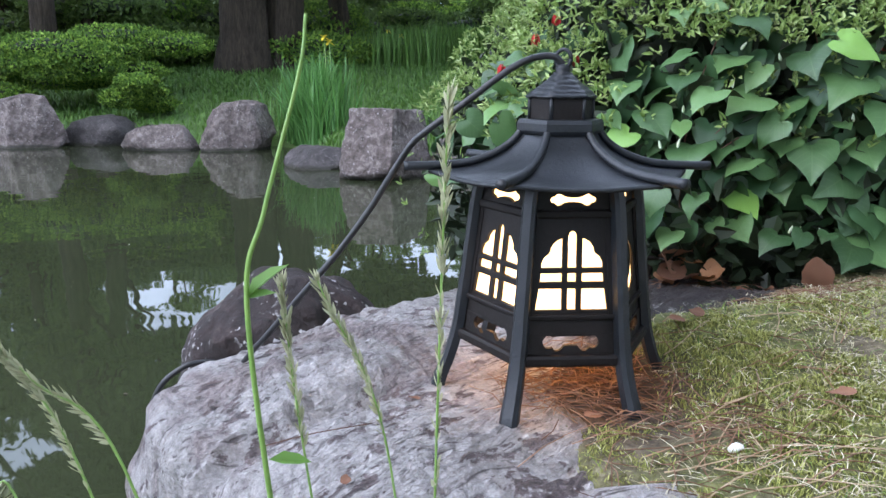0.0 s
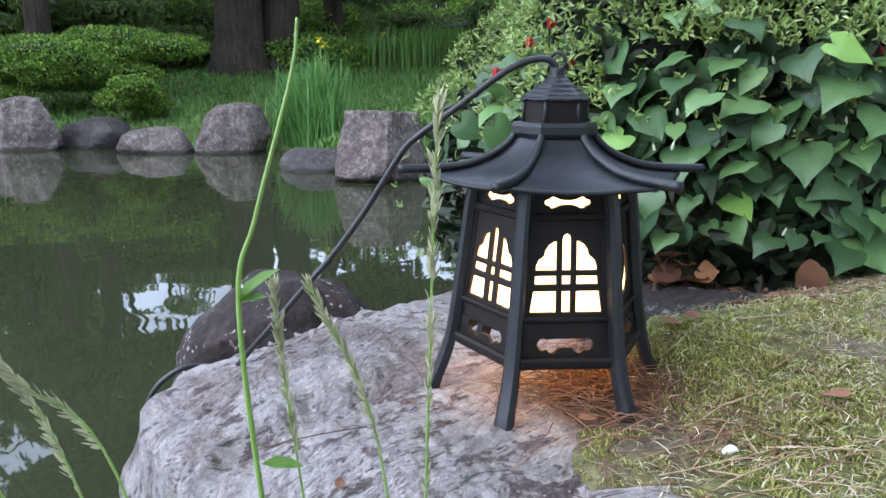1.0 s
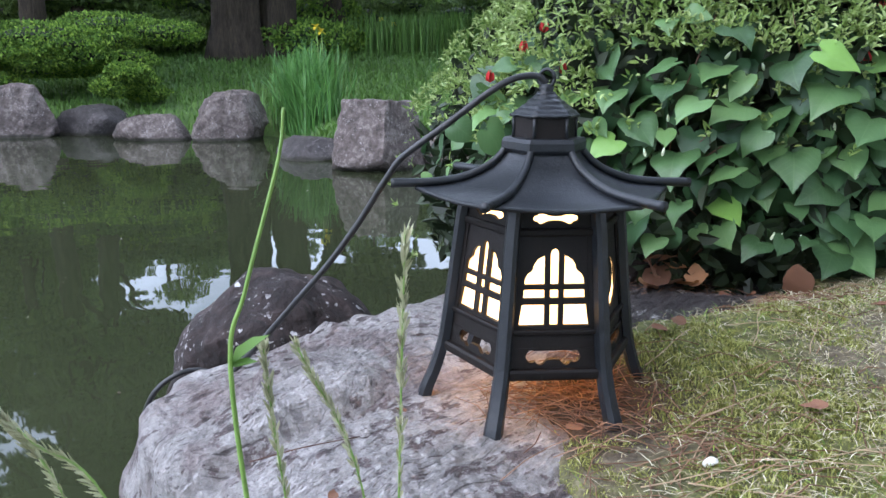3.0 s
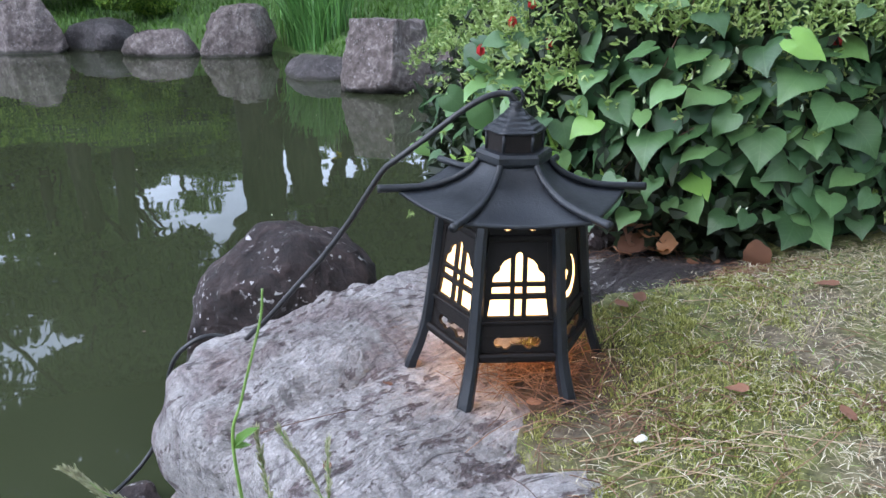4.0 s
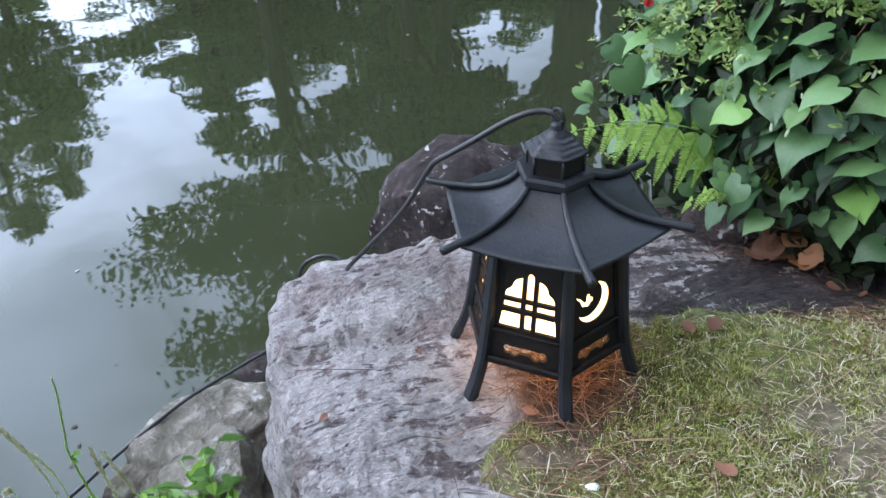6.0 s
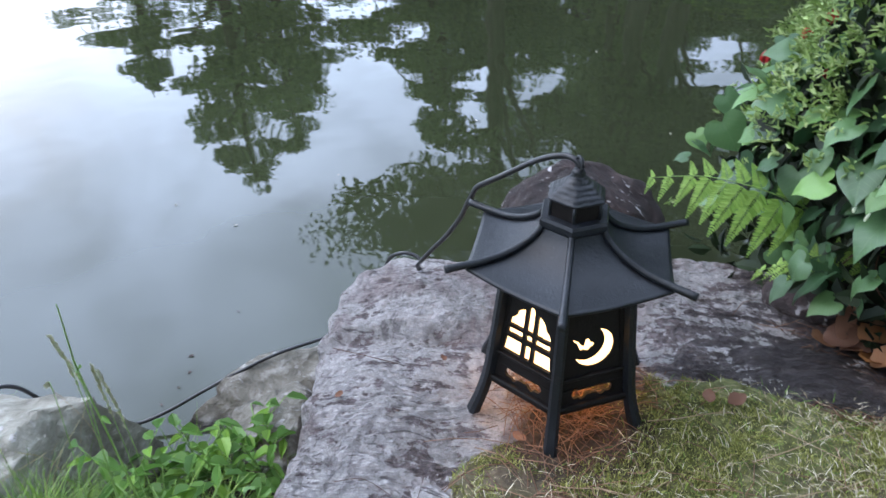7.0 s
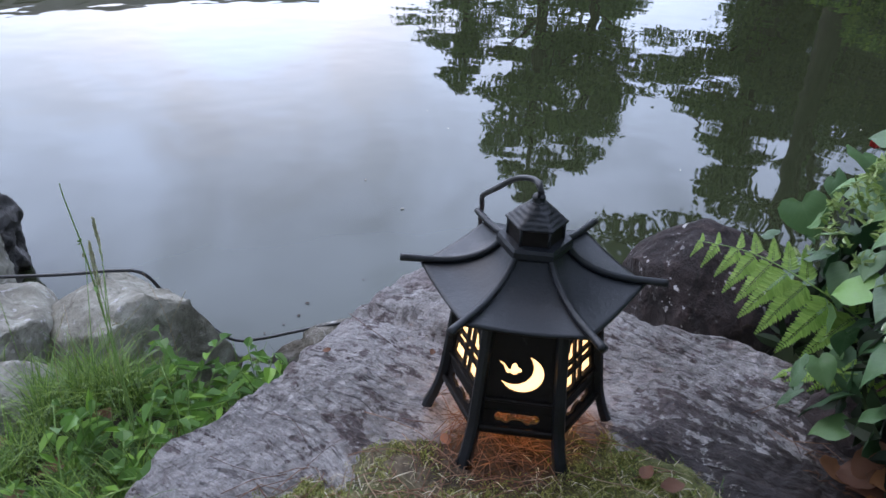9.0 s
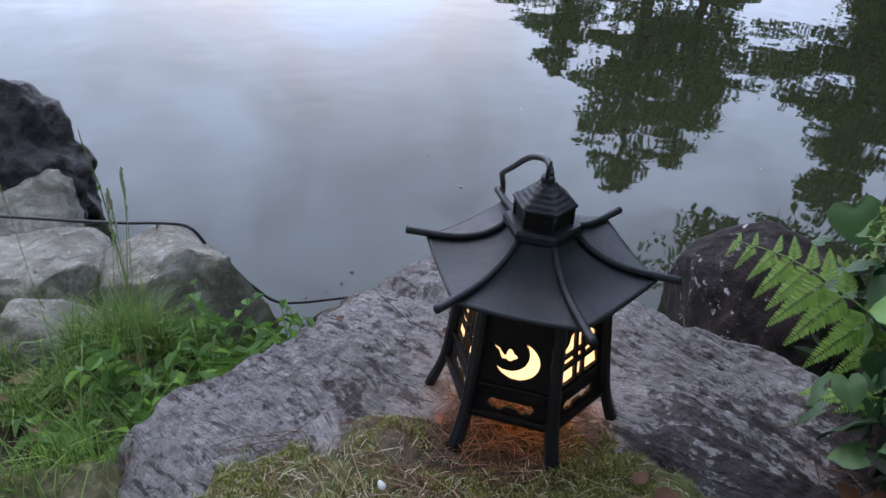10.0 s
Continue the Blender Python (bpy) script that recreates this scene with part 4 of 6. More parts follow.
# ---- the cable ----
arch = spline([(0.002, 0.001, 0.3085), (-0.0055, 0.0010, 0.3152), (-0.0171, 0.0020, 0.3160), (-0.0344, -0.0022, 0.3115), (-0.0560, -0.0040, 0.2990), (-0.0900, -0.0040, 0.2735), (-0.1231, -0.0030, 0.2495), (-0.1380, 0.0020, 0.2365), (-0.1510, 0.0090, 0.2170), (-0.1654, 0.0152, 0.1934),
               (-0.1796, 0.0224, 0.1700), (-0.2117, 0.0320, 0.1254), (-0.2480, 0.0405, 0.0821), (-0.2870, 0.0540, 0.0346), (-0.3054, 0.0681, 0.0123), (-0.3486, 0.12, -0.042), (-0.372, 0.137, -0.034), (-0.405, 0.128, -0.036), (-0.440, 0.128, -0.075),
               (-0.480, 0.165, -0.20), (-0.520, 0.150, -0.262), (-0.560, 0.060, -0.268), (-0.592, -0.030, -0.266), (-0.622, -0.108, -0.280), (-0.650, -0.170, -0.300),
               (-0.668, -0.235, -0.312), (-0.692, -0.288, -0.318), (-0.690, -0.335, -0.265), (-0.692, -0.395, -0.185), (-0.696, -0.432, -0.120), (-0.706, -0.480, -0.108),
               (-0.735, -0.560, -0.115), (-0.765, -0.650, -0.118), (-0.80, -0.76, -0.118), (-0.86, -0.90, -0.13), (-0.88, -1.10, -0.12), (-0.80, -1.4, -0.06)], 9)
tagged(tube("power_cable", arch, 0.0033, M_CABLE, sides=10), "black rubber power cable running from the lantern over the rocks", "cable")


# ---- the bank rocks beside the slab ----
def bank_rocks():
    g = "rocks along the water's edge"
    grey = "pale grey weathered rock on the low bank"
    rock("rock", (-0.665, -0.500, -0.262), (0.185, 0.185, 0.25), 35, M_GREYROCK, grey + " under the cable", 11, 0.14, 0.6, 6, 5, group=g, broken=True, top=0.45)
    rock("rock", (-0.67, -0.760, -0.255), (0.215, 0.21, 0.25), 10, M_GREYROCK, grey, 12, 0.14, 0.6, 6, 5, group=g, broken=True, top=0.42)
    rock("rock", (-0.47, -0.640, -0.22), (0.14, 0.13, 0.12), 60, M_GREYROCK, "rounded pale grey rock among grass", 13, 0.16, 0.8, 4, 5, group=g)
    rock("rock", (-1.03, -0.875, -0.33), (0.17, 0.17, 0.150), 80, M_GREYROCK, "split grey rock at the water's edge", 14, 0.16, 0.0, 7, 5, group=g, broken=True)
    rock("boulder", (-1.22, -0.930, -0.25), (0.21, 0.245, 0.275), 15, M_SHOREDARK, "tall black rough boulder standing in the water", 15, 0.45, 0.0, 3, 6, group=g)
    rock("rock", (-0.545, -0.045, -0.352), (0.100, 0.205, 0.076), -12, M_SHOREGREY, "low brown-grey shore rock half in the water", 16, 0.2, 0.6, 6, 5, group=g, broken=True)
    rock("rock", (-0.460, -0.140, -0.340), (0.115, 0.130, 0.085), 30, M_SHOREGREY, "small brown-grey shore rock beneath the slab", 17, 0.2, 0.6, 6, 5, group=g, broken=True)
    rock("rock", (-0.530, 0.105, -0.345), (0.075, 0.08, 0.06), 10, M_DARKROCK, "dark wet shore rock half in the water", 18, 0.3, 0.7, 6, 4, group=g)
    rock("rock", (0.040, -0.243, -0.010), (0.085, 0.050, 0.030), -12, M_SLAB, "small grey-violet stone sunk in the moss", 19, 0.22, 0.75, 5, 4)
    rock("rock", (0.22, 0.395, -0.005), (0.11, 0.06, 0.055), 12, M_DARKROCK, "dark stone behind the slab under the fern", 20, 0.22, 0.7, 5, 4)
    rock("pebble", (0.104, -0.1913, 0.0175), (0.0075, 0.0055, 0.0045), 20, M_WHITE, "small white pebble lying on the moss", 21, 0.2, 0, 3, 2, "pebble")


bank_rocks()


# ---- the bush on the near bank ----
BUSH_C, BUSH_R = np.array((0.60, 0.74, 0.12)), np.array((0.69, 0.48, 0.52))


def bush_point(d, scale=1.0):
    """A point on the bush's uneven surface in the direction d."""
    d = unit(d)
    e = 2.9
    s = 1 / (np.abs(d[:, 0] / BUSH_R[0]) ** e + np.abs(d[:, 1] / BUSH_R[1]) ** e + np.abs(d[:, 2] / BUSH_R[2]) ** e) ** (1 / e)
    wob = np.array([noise.noise(Vector(q) * 3.2) * 0.10 + noise.noise(Vector(q) * 8.0) * 0.05 for q in d])
    p = BUSH_C + d * (s * (1 + wob) * scale)[:, None]
    # the waterside end leans back towards its top
    p[:, 0] += 0.13 * ease((p[:, 2] - 0.13) / 0.25) * np.clip((0.35 - p[:, 0]) / 0.4, 0, 1)
    return p


def heart_leaf_mesh(name, curl, width, material):
    """A heart-shaped leaf, its stalk end at the origin and its tip along +y."""
    half = [(0.0, 0.0), (0.15, -0.17), (0.35, -0.19), (0.50, -0.03), (0.53, 0.20), (0.45, 0.44), (0.29, 0.66), (0.12, 0.85), (0.0, 1.0)]
    v, f = [], []
    spine = [0.0, 0.02, 0.10, 0.20, 0.32, 0.50, 0.70, 0.86, 1.0]
    bend = lambda x, y: -curl * (y - 0.2) ** 2 + 0.34 * abs(x) - 0.62 * x * x + 0.07 * math.sin(y * 7 + 4 * curl) * abs(x) * 2
    for (x, y), s in zip(half, spine):
        v.append((0, s, bend(0, s) - 0.015))
        v.append((x * width * 0.5, (y + s) / 2, bend(x * 0.5, y) + 0.006))
        v.append((x * width, y, bend(x, y)))
        v.append((-x * width * 0.5, (y + s) / 2, bend(x * 0.5, y) + 0.006))
        v.append((-x * width, y, bend(x, y)))
    for i in range(len(half) - 1):
        a, b = i * 5, i * 5 + 5
        f += [(a, a + 1, b + 1, b), (a + 1, a + 2, b + 2, b + 1), (a, b, b + 3, a + 3), (a + 3, b + 3, b + 4, a + 4)]
    me = bpy.data.meshes.new(name)
    me.from_pydata(v, [], f)
    me.polygons.foreach_set("use_smooth", [True] * len(me.polygons))
    me.materials.append(material)
    return me


def frame_matrix(pos, tip, nrm, size):
    tip = Vector(tip).normalized()
    side = tip.cross(Vector(nrm)).normalized()
    up = side.cross(tip)
    m = Matrix((side, tip, up)).transposed().to_4x4()
    return Matrix.Translation(pos) @ m @ Matrix.Diagonal((size, size, size, 1))


def build_bush():
    r = np.random.default_rng(21)
    bush = tagged(empty("azalea_bush", tuple(BUSH_C * (1, 1, 0))), "dense light-green azalea bush with a few red flowers", "bush")
    inv = np.array(bush.location)
    # inner leaves and a solid core, coloured dark for the shade inside
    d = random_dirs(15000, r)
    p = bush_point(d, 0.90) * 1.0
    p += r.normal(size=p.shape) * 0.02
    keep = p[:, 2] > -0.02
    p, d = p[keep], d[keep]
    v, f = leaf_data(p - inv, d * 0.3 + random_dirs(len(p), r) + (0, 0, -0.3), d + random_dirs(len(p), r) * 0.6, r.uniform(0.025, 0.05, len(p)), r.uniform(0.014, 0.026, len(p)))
    mesh_part("inner_foliage", v, f, M_INNERSHADE, bush, "inner leaves coloured dark for the shade inside the bush")["kind"] = "stuff"
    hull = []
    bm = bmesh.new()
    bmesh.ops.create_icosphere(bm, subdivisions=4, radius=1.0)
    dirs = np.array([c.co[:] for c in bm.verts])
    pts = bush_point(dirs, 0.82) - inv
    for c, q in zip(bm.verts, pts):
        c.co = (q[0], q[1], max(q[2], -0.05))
    part("branch_mass", bm, M_INNERSHADE, bush, "dark core that stands for shade inside the bush")
    # light small azalea leaves in rosettes, mostly on the upper part
    d = random_dirs(36000, r)
    p = bush_point(d, 1.015)
    want = np.clip((p[:, 2] - 0.20) / 0.10 + np.clip((0.10 - p[:, 0]) / 0.1, 0, 1.0) * 0.5 * (p[:, 2] > 0.27) + np.clip((p[:, 0] - 0.55) / 0.2, 0, 0.5), 0.03, 1)
    want = want * np.where((p[:, 0] > 0.16) & (p[:, 0] < 0.62) & (p[:, 1] < 0.45) & (p[:, 2] < 0.35), 0.10, 1.0)
    keep = (r.random(len(p)) < want * np.clip(1.25 - (p[:, 1] - 0.2), 0.15, 1)) & (p[:, 2] > 0.0)
    p, d = p[keep], d[keep]
    k = 6
    pp, dd = np.repeat(p, k, 0), np.repeat(d, k, 0)
    ring = random_dirs(len(pp), r)
    tip = unit(ring + dd * 0.9 + (0, 0, 0.25))
    v, f = leaf_data(pp - inv + r.normal(size=pp.shape) * 0.004, tip, dd + (0, 0, 0.5) + 0.3 * random_dirs(len(pp), r), r.uniform(0.007, 0.018, len(pp)), r.uniform(0.0032, 0.0062, len(pp)), 0.3, 0.1)
    mesh_part("azalea_leaves", v, f, M_AZALEA, bush, "small pointed yellow-green leaves")["kind"] = "stuff"
    for a, b, c in ((0.0981, 0.4548, 0.3756), (0.070, 0.47, 0.345), (0.52, 0.30, 0.33), (0.12, 0.42, 0.315), (0.56, 0.34, 0.40), (0.02, 0.48, 0.30)):
        bm = bmesh.new()
        for q in range(5):
            t = 2 * math.pi * q / 5
            vs, fs = leaf_data(np.zeros((1, 3)), [(0.35 * math.cos(t), 0.35 * math.sin(t), 1)], [(math.cos(t), math.sin(t), -0.3)], [0.020], [0.010], 0.4, 0.2)
            bv = [bm.verts.new(x) for x in vs]
            for face in fs:
                bm.faces.new([bv[i] for i in face])
        fl = part("flower", bm, M_RED, bush, "wilted red azalea flower")
        fl.location = Vector((a, b - 0.012, c)) - bush.location
    # twigs
    for i in range(12):
        x = r.uniform(0.24, 0.75)
        tw = spline([(x, 0.38, 0.0), (x + r.uniform(-0.05, 0.05), 0.325, 0.08), (x + r.uniform(-0.05, 0.05), 0.315, 0.16), (x + r.uniform(-0.08, 0.08), 0.29 + r.uniform(-0.03, 0.03), r.uniform(0.22, 0.42))], 5) - inv
        tube("twig", tw, (np.linspace(0.0017, 0.0007, len(tw))), M_TWIG, bush, "reddish brown twig", 5)

    vine = tagged(empty("climbing_vine", (0.35, 0.40, 0.0)), "climbing vine with large heart-shaped green leaves over the bush", "vine")
    vinv = Vector(vine.location)
    kinds = [heart_leaf_mesh("leaf", c, w, M_HEART) for c, w in ((0.25, 1.0), (0.5, 1.05), (0.12, 0.88), (0.75, 1.1))]
    placed, more = 0, []
    d = random_dirs(9000, r)
    p = bush_point(d, 1.0)
    taken = np.zeros((0, 3))
    for q, e in zip(p, d):
        if not (-0.12 < q[0] < 0.95 and q[1] < 0.62 and 0.055 < q[2] < 0.46):
            continue
        if 0.17 < q[0] < 0.48 and q[2] < 0.085:
            continue
        if q[2] > 0.27 and r.random() < ((q[2] - 0.27) / 0.07 if q[0] < 0.22 else (q[2] - 0.30) / 0.18):
            continue
        if len(taken) and np.min(np.linalg.norm(taken - q, axis=1)) < 0.033:
            continue
        taken = np.vstack([taken, q])
        size = float(np.clip(r.normal(0.048, 0.015), 0.022, 0.082)) * (1.0 if q[2] < 0.3 else 0.95)
        if q[0] < 0.32 and q[2] < 0.17:
            # only small leaves near the ground beside the fern
            if (q[0] < 0.10 and q[2] < 0.10) or r.random() < 0.3:
                continue
            size = min(size * 0.7, 0.036)
        lift = r.uniform(-0.02, 0.035)
        tip = Vector((r.normal(0, 0.6), r.normal(0, 0.35), -0.5)) + Vector(e) * r.uniform(0.1, 1.0)
        nrm = Vector(e) * 0.7 + Vector((r.normal(0, 0.4), r.normal(0, 0.4), 0.85 + r.normal(0, 0.3)))
        pos = Vector(q) + Vector(e) * lift - tip.normalized() * size * 0.4
        m = Matrix.Translation(-vinv) @ frame_matrix(pos, tip, nrm, size)
        which = kinds[int(r.integers(4))]
        placed += 1
        if placed > 300:
            more.append(([tuple(m @ c.co) for c in which.vertices], [tuple(f.vertices) for f in which.polygons]))
            if placed >= 520:
                break
            continue
        ob = new("leaf", which)
        ob.parent = vine
        ob.matrix_basis = m
    if more:
        part("further_leaves", join_data(more), M_HEARTMORE, vine, "more heart-shaped green leaves")["kind"] = "stuff"
    # leaves deeper in the bush, their green darkened to stand for shade
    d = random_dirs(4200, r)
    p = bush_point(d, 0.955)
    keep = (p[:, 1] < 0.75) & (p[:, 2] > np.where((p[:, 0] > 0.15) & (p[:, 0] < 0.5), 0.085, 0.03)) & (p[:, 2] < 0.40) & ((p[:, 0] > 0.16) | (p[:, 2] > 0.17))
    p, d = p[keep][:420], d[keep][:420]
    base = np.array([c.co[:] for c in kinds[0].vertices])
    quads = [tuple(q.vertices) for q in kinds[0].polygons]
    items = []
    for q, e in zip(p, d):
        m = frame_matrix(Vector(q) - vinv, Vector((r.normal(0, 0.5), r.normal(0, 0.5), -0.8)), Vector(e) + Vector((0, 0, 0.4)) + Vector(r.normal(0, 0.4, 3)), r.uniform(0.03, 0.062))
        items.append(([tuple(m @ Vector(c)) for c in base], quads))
    ob = part("shaded_leaves", join_data(items), M_HEARTSHADE, vine, "heart-shaped leaves behind, shade put into their colour")
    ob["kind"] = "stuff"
    for i in range(3):
        x = r.uniform(0.2, 0.7)
        st = spline([(x, 0.36, 0.01), (x + r.uniform(-0.03, 0.03), 0.33, 0.06), (x + r.uniform(-0.03, 0.03), 0.31, 0.12), (x + r.uniform(-0.05, 0.05), 0.305, 0.26), (x + r.uniform(-0.06, 0.06), 0.32, 0.40)], 6) - np.array(vinv)
        tube("stem", st, 0.0011, M_TWIG, vine, "thin reddish vine stem", 5)
    for i in range(26):
        e = unit(np.array((r.uniform(-0.9, 0.3), -1.0, r.uniform(-0.1, 0.5))))
        q = bush_point(e[None], 1.0)[0] - np.array(vinv)
        bm = bmesh.new()
        bmesh.ops.create_uvsphere(bm, u_segments=6, v_segments=6, radius=0.0021)
        for c in bm.verts:
            c.co = Vector((c.co.x * (1 - 180 * c.co.z), c.co.y * (1 - 180 * c.co.z), c.co.z * 3.2 + 0.006))
        b = part("bud", bm, M_BUD, vine, "pale pointed flower bud")
        b.location = q
        b.rotation_euler = (r.uniform(-0.6, 0.6), r.uniform(-0.6, 0.6), 0)


build_bush()


def build_fern():
    """Feathery fronds leaning out of the bush towards the rock."""
    fern = tagged(empty("fern", (0.20, 0.36, 0.02)), "bright green feathery fern hanging over the dark stone", "fern")
    inv = np.array(fern.location)
    rf = np.random.default_rng(12)

    def frond(ctrl, longest, side_dir, n=12):
        spine = spline(ctrl, 10)
        stem = tube("rachis", spine - inv, np.linspace(0.0013, 0.0004, len(spine)), M_STEM, fern, "", 5)
        for i in range(n):
            s = 0.12 + 0.86 * i / (n - 1)
            j = min(int(s * (len(spine) - 1)), len(spine) - 2)
            base, way = spine[j], unit(spine[j + 1] - spine[j])
            size = (longest * (1.04 - s) ** 0.75 * min(1.0, 0.55 + 1.6 * s) + 0.012) * rf.uniform(0.92, 1.06)
            for sgn, k in ((1, 1.0), (-1, 0.55)):
                out = unit(np.array(side_dir) * sgn + way * rf.uniform(0.42, 0.55) + rf.normal(0, 0.035, 3) + (0, 0, -0.25 if sgn > 0 else 0.1))
                L = size * k
                m = max(8, int(L / 0.0030))
                t = np.linspace(0.06, 1.0, m)
                pts = base + out * L * t[:, None] + np.array((0, 0, -1.0)) * (0.16 * L * t ** 2)[:, None]
                nrm = np.cross(out, way)
                nrm = nrm if nrm[2] > 0 else -nrm
                side = unit(np.cross(out, nrm))
                ll = 0.29 * L * (1.03 - t) ** 0.85 + 0.0010
                both_p = np.vstack([pts, pts])
                both_d = np.vstack([np.tile(side + out * 0.55, (m, 1)), np.tile(-side + out * 0.55, (m, 1))]) + rf.normal(0, 0.05, (2 * m, 3))
                v, f = leaf_data(both_p - inv, both_d, np.broadcast_to(nrm, both_p.shape), np.r_[ll, ll] * rf.uniform(0.92, 1.06, 2 * m), np.r_[ll, ll] * 0.20 + 0.0016, 0.08, 0.12)
                sv, sf = tube_data(np.vstack([base, pts]) - inv, 0.0004, 4)
                mesh_part("pinna", *join_data([(v.tolist(), [tuple(q) for q in f.tolist()]), (sv, sf)]), M_FERN, fern)

    frond([(0.17, 0.365, 0.150), (0.10, 0.318, 0.184), (0.03, 0.295, 0.190), (-0.045, 0.279, 0.170)], 0.088, (0.12, -0.42, -0.80), 9)
    frond([(0.30, 0.41, 0.09), (0.23, 0.35, 0.125), (0.175, 0.305, 0.110), (0.13, 0.285, 0.082)], 0.050, (-0.3, -0.6, -0.5), 8)


build_fern()


# ---- small cover on the near bank ----
def near_cover():
    r = np.random.default_rng(5)

    def scatter(n, x0, x1, y0, y1, ok):
        x, y = r.uniform(x0, x1, n), r.uniform(y0, y1, n)
        k = ok(x, y)
        x, y = x[k], y[k]
        return np.stack([x, y, ground_height(x, y)], 1)

    on_moss = lambda x, y: (distance(x, y, MOSS) > -0.006 + 0.012 * r.random(len(x)) + 0.026 * hills(x, y, 14.0, 8.0) + 0.026 * hills(x, y, 42.0, 2.5)) & (np.hypot(x - 0.03, y + 0.05) > 0.055 + 0.05 * r.random(len(x)))
    patchy = lambda x, y: on_moss(x, y) & (hills(x, y, 6.0, 2.0) + r.normal(0, 0.25, len(x)) > -0.22)
    p = scatter(90000, -0.04, 0.95, -0.72, 0.32, patchy)
    w = random_dirs(len(p), r) * (1, 1, 0)
    v, f = blade_data(p - (0, 0, 0.001), w, r.uniform(0.3, 1.3, len(p)), r.uniform(0.003, 0.0075, len(p)), r.uniform(0.0008, 0.0015, len(p)))
    p = scatter(80000, -0.03, 0.38, -0.36, 0.16, patchy)
    w = random_dirs(len(p), r) * (1, 1, 0)
    tuft = np.clip(0.6 + 1.6 * hills(p[:, 0], p[:, 1], 34.0, 6.0), 0.25, 1.6)
    v2, f2 = blade_data(p - (0, 0, 0.001), w, r.uniform(0.2, 1.0, len(p)), r.uniform(0.004, 0.009, len(p)) * tuft, r.uniform(0.0007, 0.0013, len(p)))
    v, f = np.vstack([v, v2]), f + [tuple(i + len(v) for i in q) for q in f2]
    tagged(mesh_part("moss", v, f, M_MOSSBLADE), "soft yellow-green moss cushion on the bank", "moss", kind="stuff")
    p = scatter(8000, -0.02, 0.95, -0.72, 0.30, lambda x, y: on_moss(x, y) & (r.random(len(x)) < np.clip(0.35 + 1.1 * (x - 0.12), 0.15, 1)))
    w = random_dirs(len(p), r) * (1, 1, 0)
    v, f = blade_data(p, w, r.uniform(0.6, 2.2, len(p)), r.uniform(0.006, 0.016, len(p)), r.uniform(0.0006, 0.0011, len(p)))
    tagged(mesh_part("turf_grass", v, f, M_GRASS), "thin short green grass on the mossy bank", "grass", kind="stuff")
    p = scatter(46000, -0.04, 0.95, -0.72, 0.30, lambda x, y: on_moss(x, y) & (r.random(len(x)) < np.clip(0.16 + 1.9 * (x - 0.13) - 0.9 * y, 0.06, 1)))
    w = random_dirs(len(p), r) * (1, 1, 0)
    v, f = blade_data(p + (0, 0, 0.006), w, r.uniform(1.2, 4.0, len(p)), r.uniform(0.003, 0.008, len(p)), r.uniform(0.0005, 0.0010, len(p)))
    tagged(mesh_part("dry_grass", v, f, M_STRAW), "dry straw-coloured grass blades on the bank", "grass", kind="stuff")
    # pine needles lying about
    items = []
    spots = [(0.03, -0.04, 0.036, 170), (0.07, -0.10, 0.04, 40), (0.14, -0.16, 0.07, 24), (0.36, 0.19, 0.06, 150), (0.25, 0.05, 0.16, 12), (0.24, 0.27, 0.05, 40), (0.10, 0.08, 0.04, 20), (0.20, -0.10, 0.12, 20), (0.36, -0.05, 0.15, 20), (0.10, -0.19, 0.05, 40), (0.06, -0.30, 0.05, 30), (0.30, -0.22, 0.12, 45)]
    for cx, cy, s, k in spots:
        for _ in range(k):
            x, y = r.normal(cx, s), r.normal(cy, s * 0.7)
            a, L = r.uniform(0, math.pi), r.uniform(0.03, 0.075)
            dx, dy = math.cos(a) * L / 2, math.sin(a) * L / 2
            z0, z1 = (max(float(ground_height(x + q * dx, y + q * dy)), 0.000 if x > -0.3 else -0.1) + 0.003 for q in (-1, 1))
            mid = (x + r.normal(0, 0.004), y + r.normal(0, 0.004), (z0 + z1) / 2 + r.uniform(0.002, 0.009))
            items.append(tube_data([(x - dx, y - dy, z0), mid, (x + dx, y + dy, z1)], 0.00055, 3))
    tagged(part("pine_needles", join_data(items), M_NEEDLE), "reddish brown fallen pine needles", "needles", kind="stuff")


near_cover()


def straws():
    """Single long dry straws that lie across the moss."""
    r = np.random.default_rng(77)
    for i in range(20):
        x, y = r.uniform(0.06, 0.46), r.uniform(-0.34, 0.12)
        if i % 3 == 0:
            x, y = r.uniform(0.04, 0.20), r.uniform(-0.26, -0.12)
        a, L = r.uniform(-0.5, 1.3), r.uniform(0.05, 0.13)
        pts = []
        for q in (-0.5, -0.2, 0.2, 0.5):
            px, py = x + math.cos(a) * L * q + r.normal(0, 0.0012), y + math.sin(a) * L * q + r.normal(0, 0.0012)
            pts.append((px, py, float(ground_height(px, py)) + r.uniform(0.004, 0.008)))
        path = spline(pts, 4)
        tagged(tube("straw", path, np.linspace(0.0007, 0.0004, len(path)), M_TAN, sides=5), "long pale dry straw lying across the moss", "straw", "straws on the moss")


straws()


